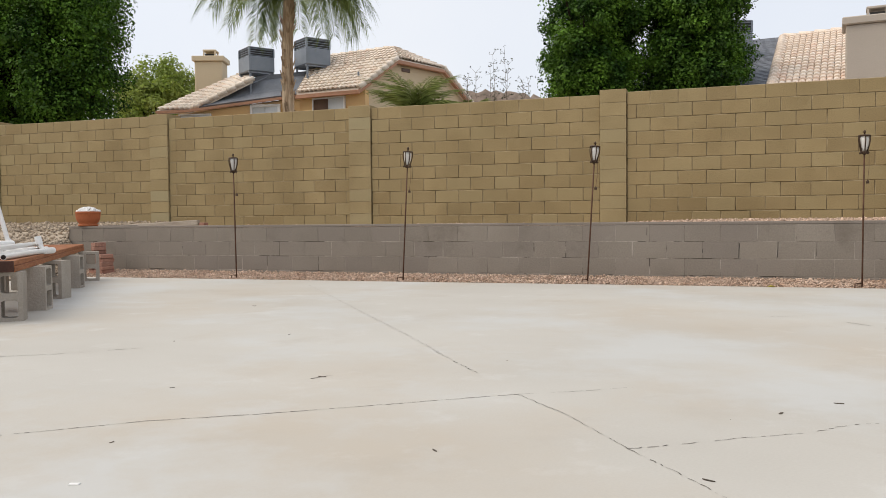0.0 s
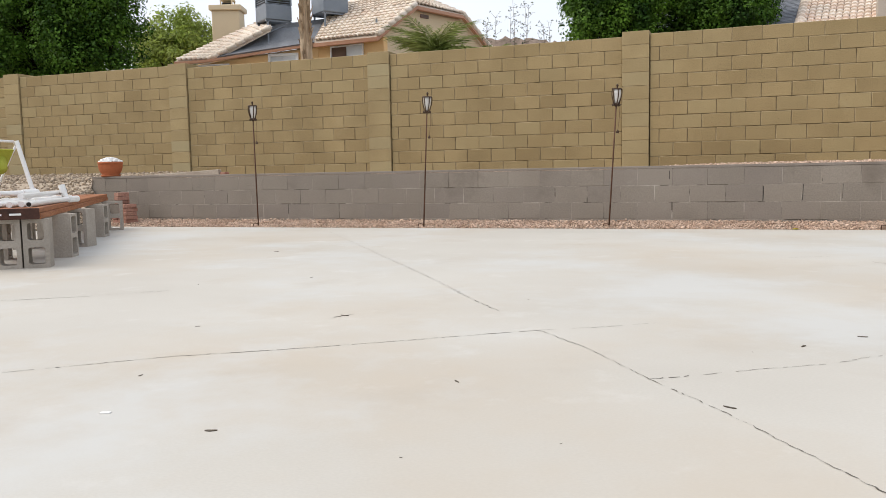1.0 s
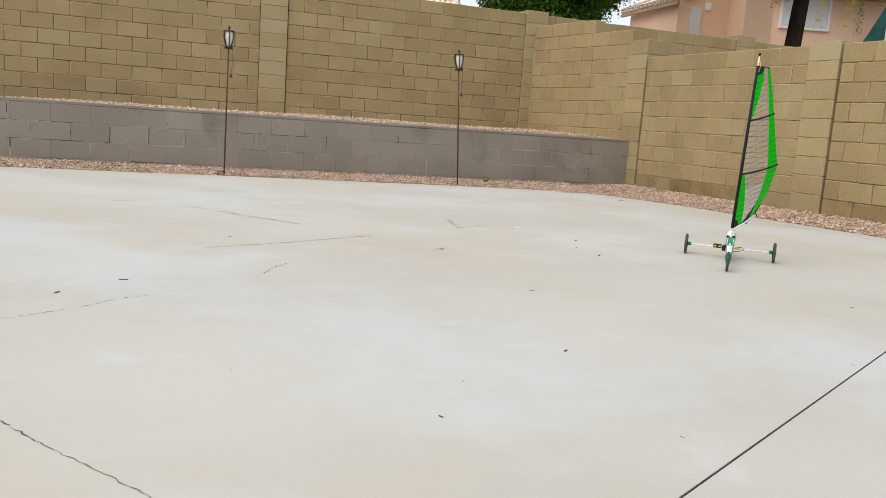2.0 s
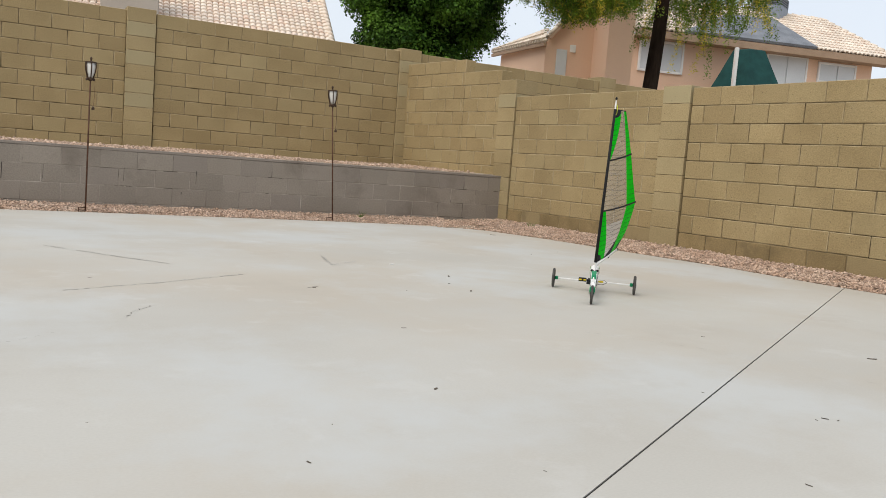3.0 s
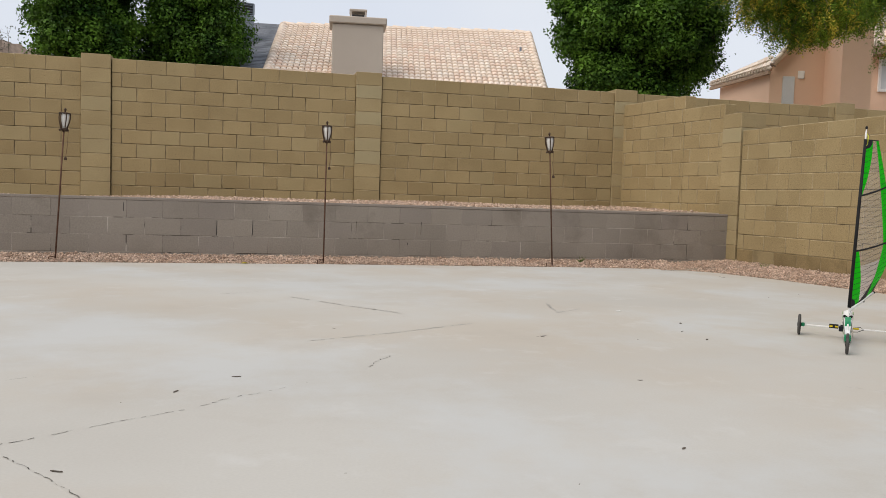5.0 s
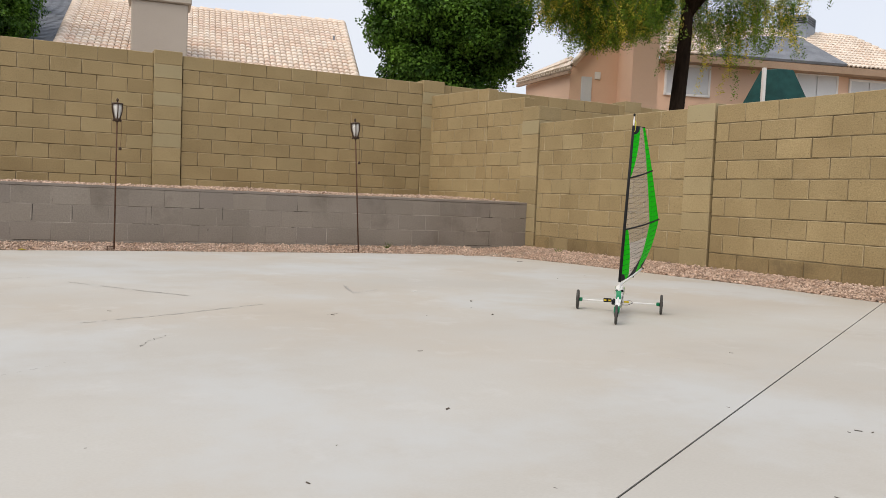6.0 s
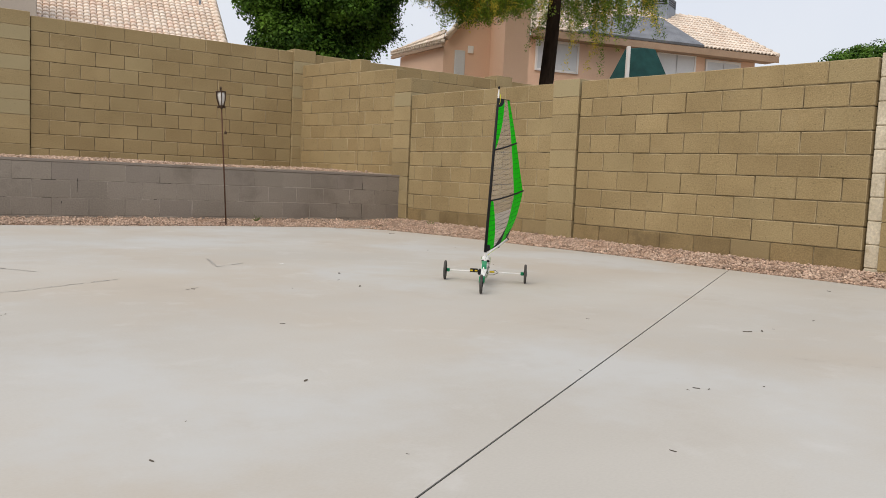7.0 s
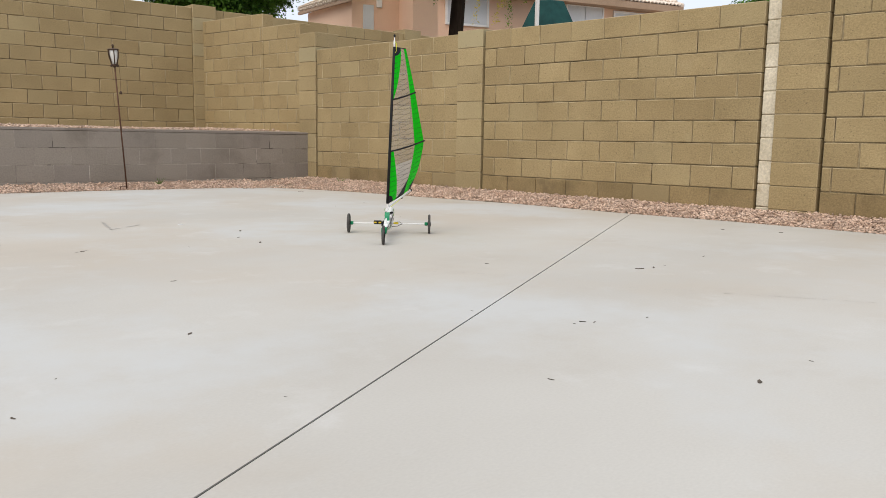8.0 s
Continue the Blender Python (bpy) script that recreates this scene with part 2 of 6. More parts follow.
LEAFYELLOW = leafy(mat("mesquite_yellow_leaf", (0.60, 0.50, 0.05), (0.74, 0.62, 0.09), 1.3, 0.6, 30, 0.1, 0.0, island=0.35), 0.5)
LEAFDUSTY = leafy(mat("dusty_leaf", (0.10, 0.11, 0.07), (0.17, 0.18, 0.12), 0.8, 0.7, 30, 0.1, 0.0, island=0.4), 0.3)
LEAFPALM = leafy(mat("palm_leaf", (0.095, 0.15, 0.035), (0.27, 0.33, 0.10), 1.5, 0.5, 30, 0.1, 0.0, island=0.45, spec=0.2), 0.45)
TWIG = mat("dry_twig", (0.16, 0.13, 0.10), (0.24, 0.20, 0.16), 5, 0.9)
LEAFPYGMY = leafy(mat("bright_palm_leaf", (0.15, 0.21, 0.05), (0.38, 0.42, 0.14), 1.5, 0.5, 30, 0.1, 0.0, island=0.5, spec=0.2), 0.5)
ROCK = mat("brown_hill", (0.15, 0.11, 0.085), (0.26, 0.20, 0.155), 0.25, 0.95, 2.5, 0.3, 0.8)


# ---- mesh building ----
class Shape:
    """Gathers vertices and faces for one mesh."""

    def __init__(self):
        self.v, self.f = [], []

    def add(self, verts, faces, m=None):
        k = len(self.v)
        self.v += [tuple(m @ Vector(p)) if m else tuple(p) for p in verts]
        self.f += [tuple(k + i for i in f) for f in faces]
        return self

    def box(self, sx, sy, sz, m=None, c=0.0):
        """A box about the origin, with chamfered edges of width c."""
        hx, hy, hz = sx / 2, sy / 2, sz / 2
        if c <= 0:
            vs = [(x, y, z) for x in (-hx, hx) for y in (-hy, hy) for z in (-hz, hz)]
            return self.add(vs, [(0, 1, 3, 2), (4, 6, 7, 5), (0, 4, 5, 1), (2, 3, 7, 6), (0, 2, 6, 4), (1, 5, 7, 3)], m)
        vs, idx = [], {}
        for x in (-1, 1):
            for y in (-1, 1):
                for z in (-1, 1):
                    for a in range(3):
                        p = [x * hx, y * hy, z * hz]
                        for b in range(3):
                            if b != a:
                                p[b] -= c * (x, y, z)[b]
                        idx[(x, y, z, a)] = len(vs)
                        vs.append(tuple(p))
        fs = []
        for a in range(3):
            o = [b for b in range(3) if b != a]
            for s in (-1, 1):
                ring = []
                for t, u in ((-1, -1), (1, -1), (1, 1), (-1, 1)):
                    q = [0, 0, 0]
                    q[a], q[o[0]], q[o[1]] = s, t, u
                    ring.append(idx[(*q, a)])
                fs.append(ring if (s > 0) == (a != 1) else ring[::-1])
        for a in range(3):
            o = [b for b in range(3) if b != a]
            for t in (-1, 1):
                for u in (-1, 1):
                    q0, q1 = [0, 0, 0], [0, 0, 0]
                    q0[a], q1[a] = -1, 1
                    for q in (q0, q1):
                        q[o[0]], q[o[1]] = t, u
                    fs.append((idx[(*q0, o[0])], idx[(*q1, o[0])], idx[(*q1, o[1])], idx[(*q0, o[1])]))
        for x in (-1, 1):
            for y in (-1, 1):
                for z in (-1, 1):
                    fs.append(tuple(idx[(x, y, z, a)] for a in range(3)))
        return self.add(vs, fs, m)

    def tube(self, pts, radii, n=8, cap=True):
        """A tube along points with a radius at each."""
        pts = [Vector(p) for p in pts]
        if not hasattr(radii, "__len__"):
            radii = [radii] * len(pts)
        vs, fs = [], []
        side = None
        for i, p in enumerate(pts):
            d = (pts[min(i + 1, len(pts) - 1)] - pts[max(i - 1, 0)]).normalized()
            if side is None:
                side = d.orthogonal().normalized()
            side = (side - d * side.dot(d)).normalized()
            up = d.cross(side)
            for j in range(n):
                a = 2 * math.pi * j / n
                vs.append(tuple(p + (side * math.cos(a) + up * math.sin(a)) * radii[i]))
        for i in range(len(pts) - 1):
            for j in range(n):
                fs.append((i * n + j, i * n + (j + 1) % n, (i + 1) * n + (j + 1) % n, (i + 1) * n + j))
        if cap:
            fs += [tuple(range(n))[::-1], tuple(range((len(pts) - 1) * n, len(pts) * n))]
        return self.add(vs, fs)

    def lathe(self, profile, n=24, m=None):
        """A profile of (radius, height) turned about z."""
        vs, fs = [], []
        for r, z in profile:
            vs += [(r * math.cos(2 * math.pi * j / n), r * math.sin(2 * math.pi * j / n), z) for j in range(n)]
        for i in range(len(profile) - 1):
            for j in range(n):
                fs.append((i * n + j, i * n + (j + 1) % n, (i + 1) * n + (j + 1) % n, (i + 1) * n + j))
        fs += [tuple(range(n))[::-1], tuple(range((len(profile) - 1) * n, len(profile) * n))]
        return self.add(vs, fs, m)

    def prism(self, outline, low, high, m=None):
        """A flat outline (x, y) raised from low to high in z."""
        n = len(outline)
        vs = [(x, y, low) for x, y in outline] + [(x, y, high) for x, y in outline]
        fs = [tuple(range(n))[::-1], tuple(range(n, 2 * n))] + [(i, (i + 1) % n, n + (i + 1) % n, n + i) for i in range(n)]
        return self.add(vs, fs, m)

    def slab(self, corners, thick):
        """A sheet on four corners in space, given thickness downwards along its normal."""
        c = [Vector(p) for p in corners]
        nrm = (c[1] - c[0]).cross(c[-1] - c[0]).normalized()
        n = len(c)
        vs = [tuple(p) for p in c] + [tuple(p - nrm * thick) for p in c]
        fs = [tuple(range(n)), tuple(range(n, 2 * n))[::-1]] + [(i, n + i, n + (i + 1) % n, (i + 1) % n) for i in range(n)]
        return self.add(vs, fs)

    def mesh(self, name, material, smooth=False):
        me = bpy.data.meshes.new(name)
        me.from_pydata(self.v, [], self.f)
        me.validate()
        me.materials.append(material)
        if smooth:
            me.polygons.foreach_set("use_smooth", [True] * len(me.polygons))
        me.update()
        return me


def fix_normals(me):
    bm = bmesh.new()
    bm.from_mesh(me)
    bmesh.ops.recalc_face_normals(bm, faces=bm.faces)
    bm.to_mesh(me)
    bm.free()


def part(name, shape, material, parent, label="", smooth=False, m=None):
    """One mesh object under a thing or a part."""
    me = shape if isinstance(shape, bpy.types.Mesh) else shape.mesh(name, material, smooth)
    if not isinstance(shape, bpy.types.Mesh):
        fix_normals(me)
    ob = new(name, me)
    ob.parent = parent
    if m:
        ob.matrix_basis = m
    return tagged(ob, label)


def thing(name, label, category, m=None, group="", kind=""):
    """An Empty at a thing's base, which parents its parts."""
    ob = new(name)
    ob.empty_display_size = 0.1
    if m:
        ob.matrix_basis = m
    return tagged(ob, label, category, group, kind)


def solid(name, shape, material, label, category, m=None, group="", kind="", smooth=False):
    """A thing that is one mesh."""
    me = shape.mesh(name, material, smooth)
    fix_normals(me)
    ob = new(name, me)
    if m:
        ob.matrix_basis = m
    return tagged(ob, label, category, group, kind)


def between(a, b):
    """The pose at a whose z axis points to b."""
    a, b = Vector(a), Vector(b)
    return Matrix.Translation(a) @ (b - a).to_track_quat("Z", "Y").to_matrix().to_4x4()


# ---- large structure ----
B, H = 0.4064, 0.2032          # block length and course height
PATIO_EDGE = [(-16.0, -3.45), (-9.0, -3.30), (-5.0, -3.20), (-2.6, -3.15), (-0.3, -3.05), (2.67, -2.97), (5.58, -3.03), (6.55, -3.12),
              (7.15, -3.28), (7.5, -3.65), (7.8, -4.5), (8.03, -5.8), (8.25, -6.9), (8.33, -8.2), (8.5, -9.2), (8.6, -10.4), (8.75, -13.0), (8.9, -20.0)]
ground = solid("ground", Shape().add([(-900, -900, -0.12), (900, -900, -0.12), (900, 900, -0.12), (-900, 900, -0.12)], [(0, 1, 2, 3)]), EARTH,
               "dry brown desert soil around the yards", "ground", kind="structure")


def split_edge():
    """The patio's outline, cut in two along the straight joint."""
    p, d = Vector((2.645, -11.483)), Vector((5.60, 3.145)).normalized()
    nrm = Vector((-d.y, d.x))
    ring = [Vector(q) for q in PATIO_EDGE] + [Vector((8.9, -24.0)), Vector((-16.0, -24.0))]
    out = []
    for sign in (1, -1):
        keep = []
        for a, b in zip(ring, ring[1:] + ring[:1]):
            da, db = ((a - p).dot(nrm) - 0.0035 * sign) * sign, ((b - p).dot(nrm) - 0.0035 * sign) * sign
            if da >= 0:
                keep.append(tuple(a))
            if (da >= 0) != (db >= 0):
                q = a.lerp(b, da / (da - db))
                keep.append(tuple(q))
        out.append(keep)
    return out


patio = thing("pavement", "pale smooth concrete patio with hairline cracks", "patio", kind="structure")
for outline in split_edge():
    part("slab", Shape().prism(outline, -0.11, 0.0), CONCRETE, patio)
# black strip added inside the open joint to stand in for its shade
part("joint_filler", Shape().box(26, 0.0068, 0.08, pose(2.645, -11.483, -0.0435, 0, 0, math.degrees(math.atan2(3.145, 5.60)))), JOINTDARK, patio, "black strip standing in for the shade in the open control joint")


def ribbon(points, width, seed, gaps=0.0, wander=0.012):
    """A wandering crack drawn as a thin raised-edge strip just proud of the slab."""
    rnd = random.Random(seed)
    sh, fine = Shape(), []
    for a, b in zip(points, points[1:]):
        n = max(2, int((Vector(b) - Vector(a)).length / 0.018))
        fine += [Vector(a).lerp(Vector(b), i / n) for i in range(n)]
    fine.append(Vector(points[-1]))
    fine = [q + Vector((rnd.uniform(-wander, wander), rnd.uniform(-wander, wander))) for q in fine]
    on = True
    for a, b in zip(fine, fine[1:]):
        if rnd.random() < (gaps * 1.5 if on else 0.6):
            on = not on
        if not on:
            continue
        d = (b - a).normalized()
        s = Vector((-d.y, d.x)) * width * rnd.uniform(0.10, 0.85)
        sh.add([(*(a - s), 0.0015), (*(b - s), 0.0015), (*(b + s), 0.0015), (*(a + s), 0.0015)], [(0, 1, 2, 3)])
    return sh


CRACKS = [([(-3.2, -11.95), (-1.36, -10.49), (-0.92, -10.10), (-0.54, -9.86), (-0.23, -9.64), (0.04, -9.44), (0.36, -9.21)], 0.0040, 0.03, 0.003, CRACK),
          ([(0.36, -9.21), (0.61, -9.07), (0.84, -8.91)], 0.0026, 0.14, 0.003, CRACK),
          ([(0.36, -9.21), (0.63, -9.52), (0.92, -9.94), (1.18, -10.28), (1.37, -10.57), (1.55, -10.84), (1.75, -11.12), (1.93, -11.37), (2.08, -11.57), (2.6, -12.2)], 0.0028, 0.10, 0.004, CRACK),
          ([(0.92, -9.94), (1.07, -9.84), (1.25, -9.71), (1.44, -9.59), (1.54, -9.52), (1.67, -9.38)], 0.0034, 0.20, 0.005, CRACK),
          ([(1.67, -9.38), (1.78, -9.32), (2.0, -9.14)], 0.0030, 0.45, 0.005, CRACK),
          ([(2.29, -8.90), (2.36, -8.72), (2.48, -8.58)], 0.0042, 0.30, 0.010, CRACK),
          ([(-0.18, -8.48), (0.04, -8.77)], 0.0055, 0.12, 0.006, CRACK),
          ([(-3.61, -3.78), (-2.54, -5.23), (-1.2, -7.05), (-0.62, -7.84), (-0.18, -8.48)], 0.009, 0.30, 0.010, SEALED),
          ([(2.10, -6.14), (2.49, -6.67), (2.82, -7.07)], 0.020, 0.06, 0.010, SEALED),
          ([(2.09, -8.12), (2.61, -7.88), (3.19, -7.55)], 0.014, 0.08, 0.008, SEALED),
          ([(4.12, -6.50), (4.00, -7.06), (4.28, -6.86)], 0.016, 0.12, 0.010, SEALED),
          ([(1.54, -5.94), (1.90, -5.76)], 0.012, 0.3, 0.010, SEALED),
          ([(3.45, -8.09), (3.55, -8.03)], 0.007, 0.1, 0.006, CRACK),
          ([(-3.6, -9.60), (-2.88, -9.13), (-2.53, -8.89), (-2.18, -8.56)], 0.010, 0.2, 0.008, SEALED),
          ([(4.34, -9.42), (4.50, -9.56), (4.67, -9.76), (4.90, -10.05)], 0.004, 0.35, 0.006, SEALED),
          ([(5.10, -10.62), (5.23, -10.81), (5.43, -11.10), (5.70, -11.53)], 0.0035, 0.3, 0.006, SEALED),
          ([(-0.70, -9.15), (-0.64, -9.04)], 0.006, 0.1, 0.006, CRACK)]
for i, (points, width, gaps, wander, material) in enumerate(CRACKS):
    part("crack", ribbon(points, width, i, gaps, wander), material, patio)


def bulk(name, verts, faces, material, smooth=False):
    """A mesh from arrays: many alike small pieces at once."""
    me = bpy.data.meshes.new(name)
    k = faces.shape[1]
    me.vertices.add(len(verts))
    me.vertices.foreach_set("co", np.asarray(verts, np.float32).ravel())
    me.loops.add(faces.size)
    me.loops.foreach_set("vertex_index", faces.astype(np.int32).ravel())
    me.polygons.add(len(faces))
    me.polygons.foreach_set("loop_start", np.arange(0, faces.size, k, dtype=np.int32))
    me.materials.append(material)
    me.update(calc_edges=True)
    me.validate()
    if smooth:
        me.polygons.foreach_set("use_smooth", [True] * len(me.polygons))
    return me


def turns(n, rng):
    """n random rotation matrices."""
    q = rng.normal(size=(n, 4))
    q /= np.linalg.norm(q, axis=1, keepdims=True)
    w, x, y, z = q.T
    return np.stack([1 - 2 * (y * y + z * z), 2 * (x * y - z * w), 2 * (x * z + y * w), 2 * (x * y + z * w), 1 - 2 * (x * x + z * z), 2 * (y * z - x * w),
                     2 * (x * z - y * w), 2 * (y * z + x * w), 1 - 2 * (x * x + y * y)], 1).reshape(n, 3, 3)


G = (1 + 5 ** 0.5) / 2
ICO_V = np.array([(s * a, t * b, 0) for a, b in ((1, G),) for s in (-1, 1) for t in (-1, 1)] + [(0, s * 1, t * G) for s in (-1, 1) for t in (-1, 1)] + [(t * G, 0, s * 1) for s in (-1, 1) for t in (-1, 1)])
ICO_V = ICO_V / np.linalg.norm(ICO_V[0])


def hull_faces(vs):
    """The triangles of a convex set of points: those with all other points on one side."""
    fs = []
    n = len(vs)
    for i in range(n):
        for j in range(i + 1, n):
            for k in range(j + 1, n):
                nr = np.cross(vs[j] - vs[i], vs[k] - vs[i])
                s = (vs - vs[i]) @ nr
                if (s < 1e-6).all():
                    fs.append((i, j, k))
                elif (s > -1e-6).all():
                    fs.append((i, k, j))
    return np.array(fs)


ICO_F = hull_faces(ICO_V)


def stones(name, centres, size, seed, material):
    """Angular pebbles at the given places."""
    rng = np.random.default_rng(seed)
    n = len(centres)
    scale = np.exp(rng.normal(0, 0.30, (n, 1))) * size * (0.6 + 0.6 * rng.random((n, 3)))
    v = ICO_V[None] * (1 + rng.normal(0, 0.14, (n, 12, 1)))
    v = np.einsum("nij,nkj->nki", turns(n, rng), v * scale[:, None, :])
    v[:, :, 2] *= 0.8
    v += centres[:, None, :]
    f = ICO_F[None] + (np.arange(n) * 12)[:, None, None]
    return bulk(name, v.reshape(-1, 3), f.reshape(-1, 3), material)


def edge_y(x):
    xs, ys = [p[0] for p in PATIO_EDGE[:8]], [p[1] for p in PATIO_EDGE[:8]]
    return np.interp(x, xs, ys)


def edge_x(y):
    pts = PATIO_EDGE[7:][::-1]
    return np.interp(y, [p[1] for p in pts], [p[0] for p in pts])


RO, RA = Vector((8.594, -6.185, 0)), radians(-86.0)     # the east wall's line


def wall_x(y):
    return RO.x + (RO.y - y) / math.tan(-RA)


rng = np.random.default_rng(5)
GREY_Y = -2.6
# bed under the gravel, sloping up to the walls
bed = Shape()
xs = np.linspace(-16, 8.4, 60)
for a, b in zip(xs, xs[1:]):
    ya, yb = float(edge_y(a)), float(edge_y(b))
    if b <= 6.9:
        bed.add([(a, ya, -0.02), (b, yb, -0.02), (b, GREY_Y + 0.1, 0.06), (a, GREY_Y + 0.1, 0.06)], [(0, 1, 2, 3)])
ys = np.linspace(-2.5, -20, 60)
for a, b in zip(ys, ys[1:]):
    bed.add([(min(float(edge_x(a)), 6.7 if a > -3.0 else 9), a, -0.02), (float(wall_x(a)) + 0.1, a, 0.085), (float(wall_x(b)) + 0.1, b, 0.085), (min(float(edge_x(b)), 6.7 if b > -3.0 else 9), b, -0.02)], [(0, 1, 2, 3)])
solid("gravel_bed", bed, EARTH, "packed soil under the gravel border", "soil", kind="structure")
n = 32000
x = rng.uniform(-9.4, 7.4, n)
t = rng.random(n)
y0 = edge_y(x) + 0.015
c1 = np.stack([x, y0 + (GREY_Y - y0) * t, -0.004 + 0.070 * t ** 0.8 + rng.normal(0, 0.006, n)], 1)
n = 32000
y = rng.uniform(-12.5, -2.62, n)
t = rng.random(n)
x0 = np.where(y > -3.4, 6.9, edge_x(y)) + 0.015
x1 = wall_x(y)
c2 = np.stack([x0 + (x1 - x0) * t, y, -0.002 + 0.092 * t ** 0.8 + rng.normal(0, 0.007, n)], 1)
border = new("gravel_border", stones("gravel_border", np.concatenate([c1, c2]), 0.0096, 3, PEBBLE))
tagged(border, "pinkish crushed-stone gravel strip along the walls", "gravel", kind="stuff")

def terrace_z(x):
    """The height of the terrace's soil, which rises a little to the east."""
    return np.interp(x, [-8.35, -0.8, 2.2, 8.55], [0.662, 0.668, 0.722, 0.742])


soil = Shape()
stations = np.linspace(-8.35, 8.55, 27)
for x in stations:
    soil.v += [(x, y, z) for y, z in ((-2.40, -0.08), (-2.40, terrace_z(x)), (0.0, terrace_z(x) + 0.03), (0.0, -0.08))]
for i in range(len(stations) - 1):
    soil.f += [(4 * i + j, 4 * i + 4 + j, 4 * i + 4 + (j + 1) % 4, 4 * i + (j + 1) % 4) for j in range(4)]
soil.f += [(0, 1, 2, 3), tuple(4 * (len(stations) - 1) + j for j in (3, 2, 1, 0))]
terrace = solid("terrace", soil, EARTH, "raised soil terrace behind the grey retaining wall", "terrace", kind="structure")
n = 16000
x = rng.uniform(-8.2, 8.0, n)
t = rng.random(n) ** 1.3
c3 = np.stack([x, -2.38 + t * 2.3, terrace_z(x) + 0.006 + 0.012 * np.sin(x * 1.7) * t + 0.03 * t + rng.normal(0, 0.006, n)], 1)
tagged(new("terrace_gravel", stones("terrace_gravel", c3, 0.0115, 4, PEBBLE)), "pinkish gravel on the raised terrace", "gravel", kind="stuff")
# gravel bank beyond the retaining wall's west end
bank = Shape()
for i in range(8):
    a, b = -16 + i * 0.95, -16 + (i + 1) * 0.949
    bank.add([(a, -4.4, -0.05), (b, -4.4, -0.05), (b, -2.4, 0.64), (a, -2.4, 0.64), (b, 0.05, 0.78), (a, 0.05, 0.78)], [(0, 1, 2, 3), (3, 2, 4, 5)])
bank.add([(-8.409, -2.62, 0.55), (-8.37, -2.62, 0.68), (-8.37, -2.36, 0.70), (-8.409, -2.36, 0.64)], [(0, 1, 2, 3)])
bank.add([(-8.409, -4.4, -0.05), (-7.95, -4.2, -0.06), (-7.95, -2.62, 0.0), (-8.409, -2.62, 0.56), (-8.409, -2.4, 0.64)], [(0, 1, 2, 3)])
solid("gravel_bank", bank, EARTH, "sloping soil bank beside the retaining wall", "bank", kind="structure")
n = 9500
x = rng.uniform(-14.5, -8.42, n)
t = rng.random(n)
yb = -4.4 + 4.4 * t
c4 = np.stack([x, yb, np.interp(yb, [-4.4, -2.4, 0.05], [-0.05, 0.64, 0.78]) + 0.012 + rng.normal(0, 0.01, n)], 1)
n = 1600
x = rng.uniform(-8.42, -7.95, n)
yb = rng.uniform(-4.3, -2.64, n)
zz = np.interp(yb, [-4.4, -2.4], [-0.05, 0.64]) * (-7.95 - x) / 0.46
c4 = np.concatenate([c4, np.stack([x, yb, np.maximum(zz, 0.0) + 0.012], 1)])
tagged(new("bank_gravel", stones("bank_gravel", c4, 0.0185, 6, PEBBLETAN)), "loose tan gravel on the bank", "gravel", kind="stuff")

BLOCKS = {}


def block_mesh(w, h, d, material, c=0.006):
    key = (round(w, 3), round(h, 3), round(d, 3), material.name)
    if key not in BLOCKS:
        me = Shape().box(w, d, h, c=c).mesh("block", material)
        fix_normals(me)
        if material in (TAN, TANPALE):
            me.materials.append(TANEDGE)
            for p in me.polygons:
                p.material_index = 0 if max(abs(e) for e in p.normal) > 0.99 else 1
        BLOCKS[key] = me
    return BLOCKS[key]


def block_wall(name, label, m, length, top, bottom, phase, material, mortar, depth=0.2, joint=0.008, gap=0.0, recess=0.009, chamfer=0.006, damp=None):
    """A running-bond wall from x = 0 to length in its own frame, its face on y = 0: a recessed core and blocks."""
    rnd = random.Random(name)
    core = Shape().box(length - gap - 0.03, depth - 2 * recess, top - bottom - 0.006, pose((length + gap) / 2, depth / 2, (top + bottom - 0.006) / 2))
    if gap:
        core.box(gap + 0.02, depth - 0.08, top - bottom - 0.03, pose(gap / 2, depth / 2 + 0.03, (top + bottom - 0.03) / 2))
    wall = solid(name, core, mortar, label, "wall", m, kind="structure")
    k = 0
    while top - k * H > bottom + 0.02:
        first = (phase + (B / 2 if k % 2 == 0 else 0)) % B
        cuts = [gap] + [first + i * B for i in range(int(length / B) + 2) if 0.06 < first + i * B < length - 0.06] + [length]
        for a, b in zip(cuts, cuts[1:]):
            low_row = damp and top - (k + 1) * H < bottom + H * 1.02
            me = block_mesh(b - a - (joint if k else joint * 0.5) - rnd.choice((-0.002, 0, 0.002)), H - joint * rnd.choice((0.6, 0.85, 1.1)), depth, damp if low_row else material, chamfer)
            ob = new("block", me)
            ob.parent = wall
            ob.location = ((a + b) / 2 + rnd.uniform(-0.0015, 0.0015), depth / 2 + rnd.uniform(-0.002, 0.002), top - (k + 0.5) * H + rnd.uniform(-0.001, 0.001))
        k += 1
    return wall


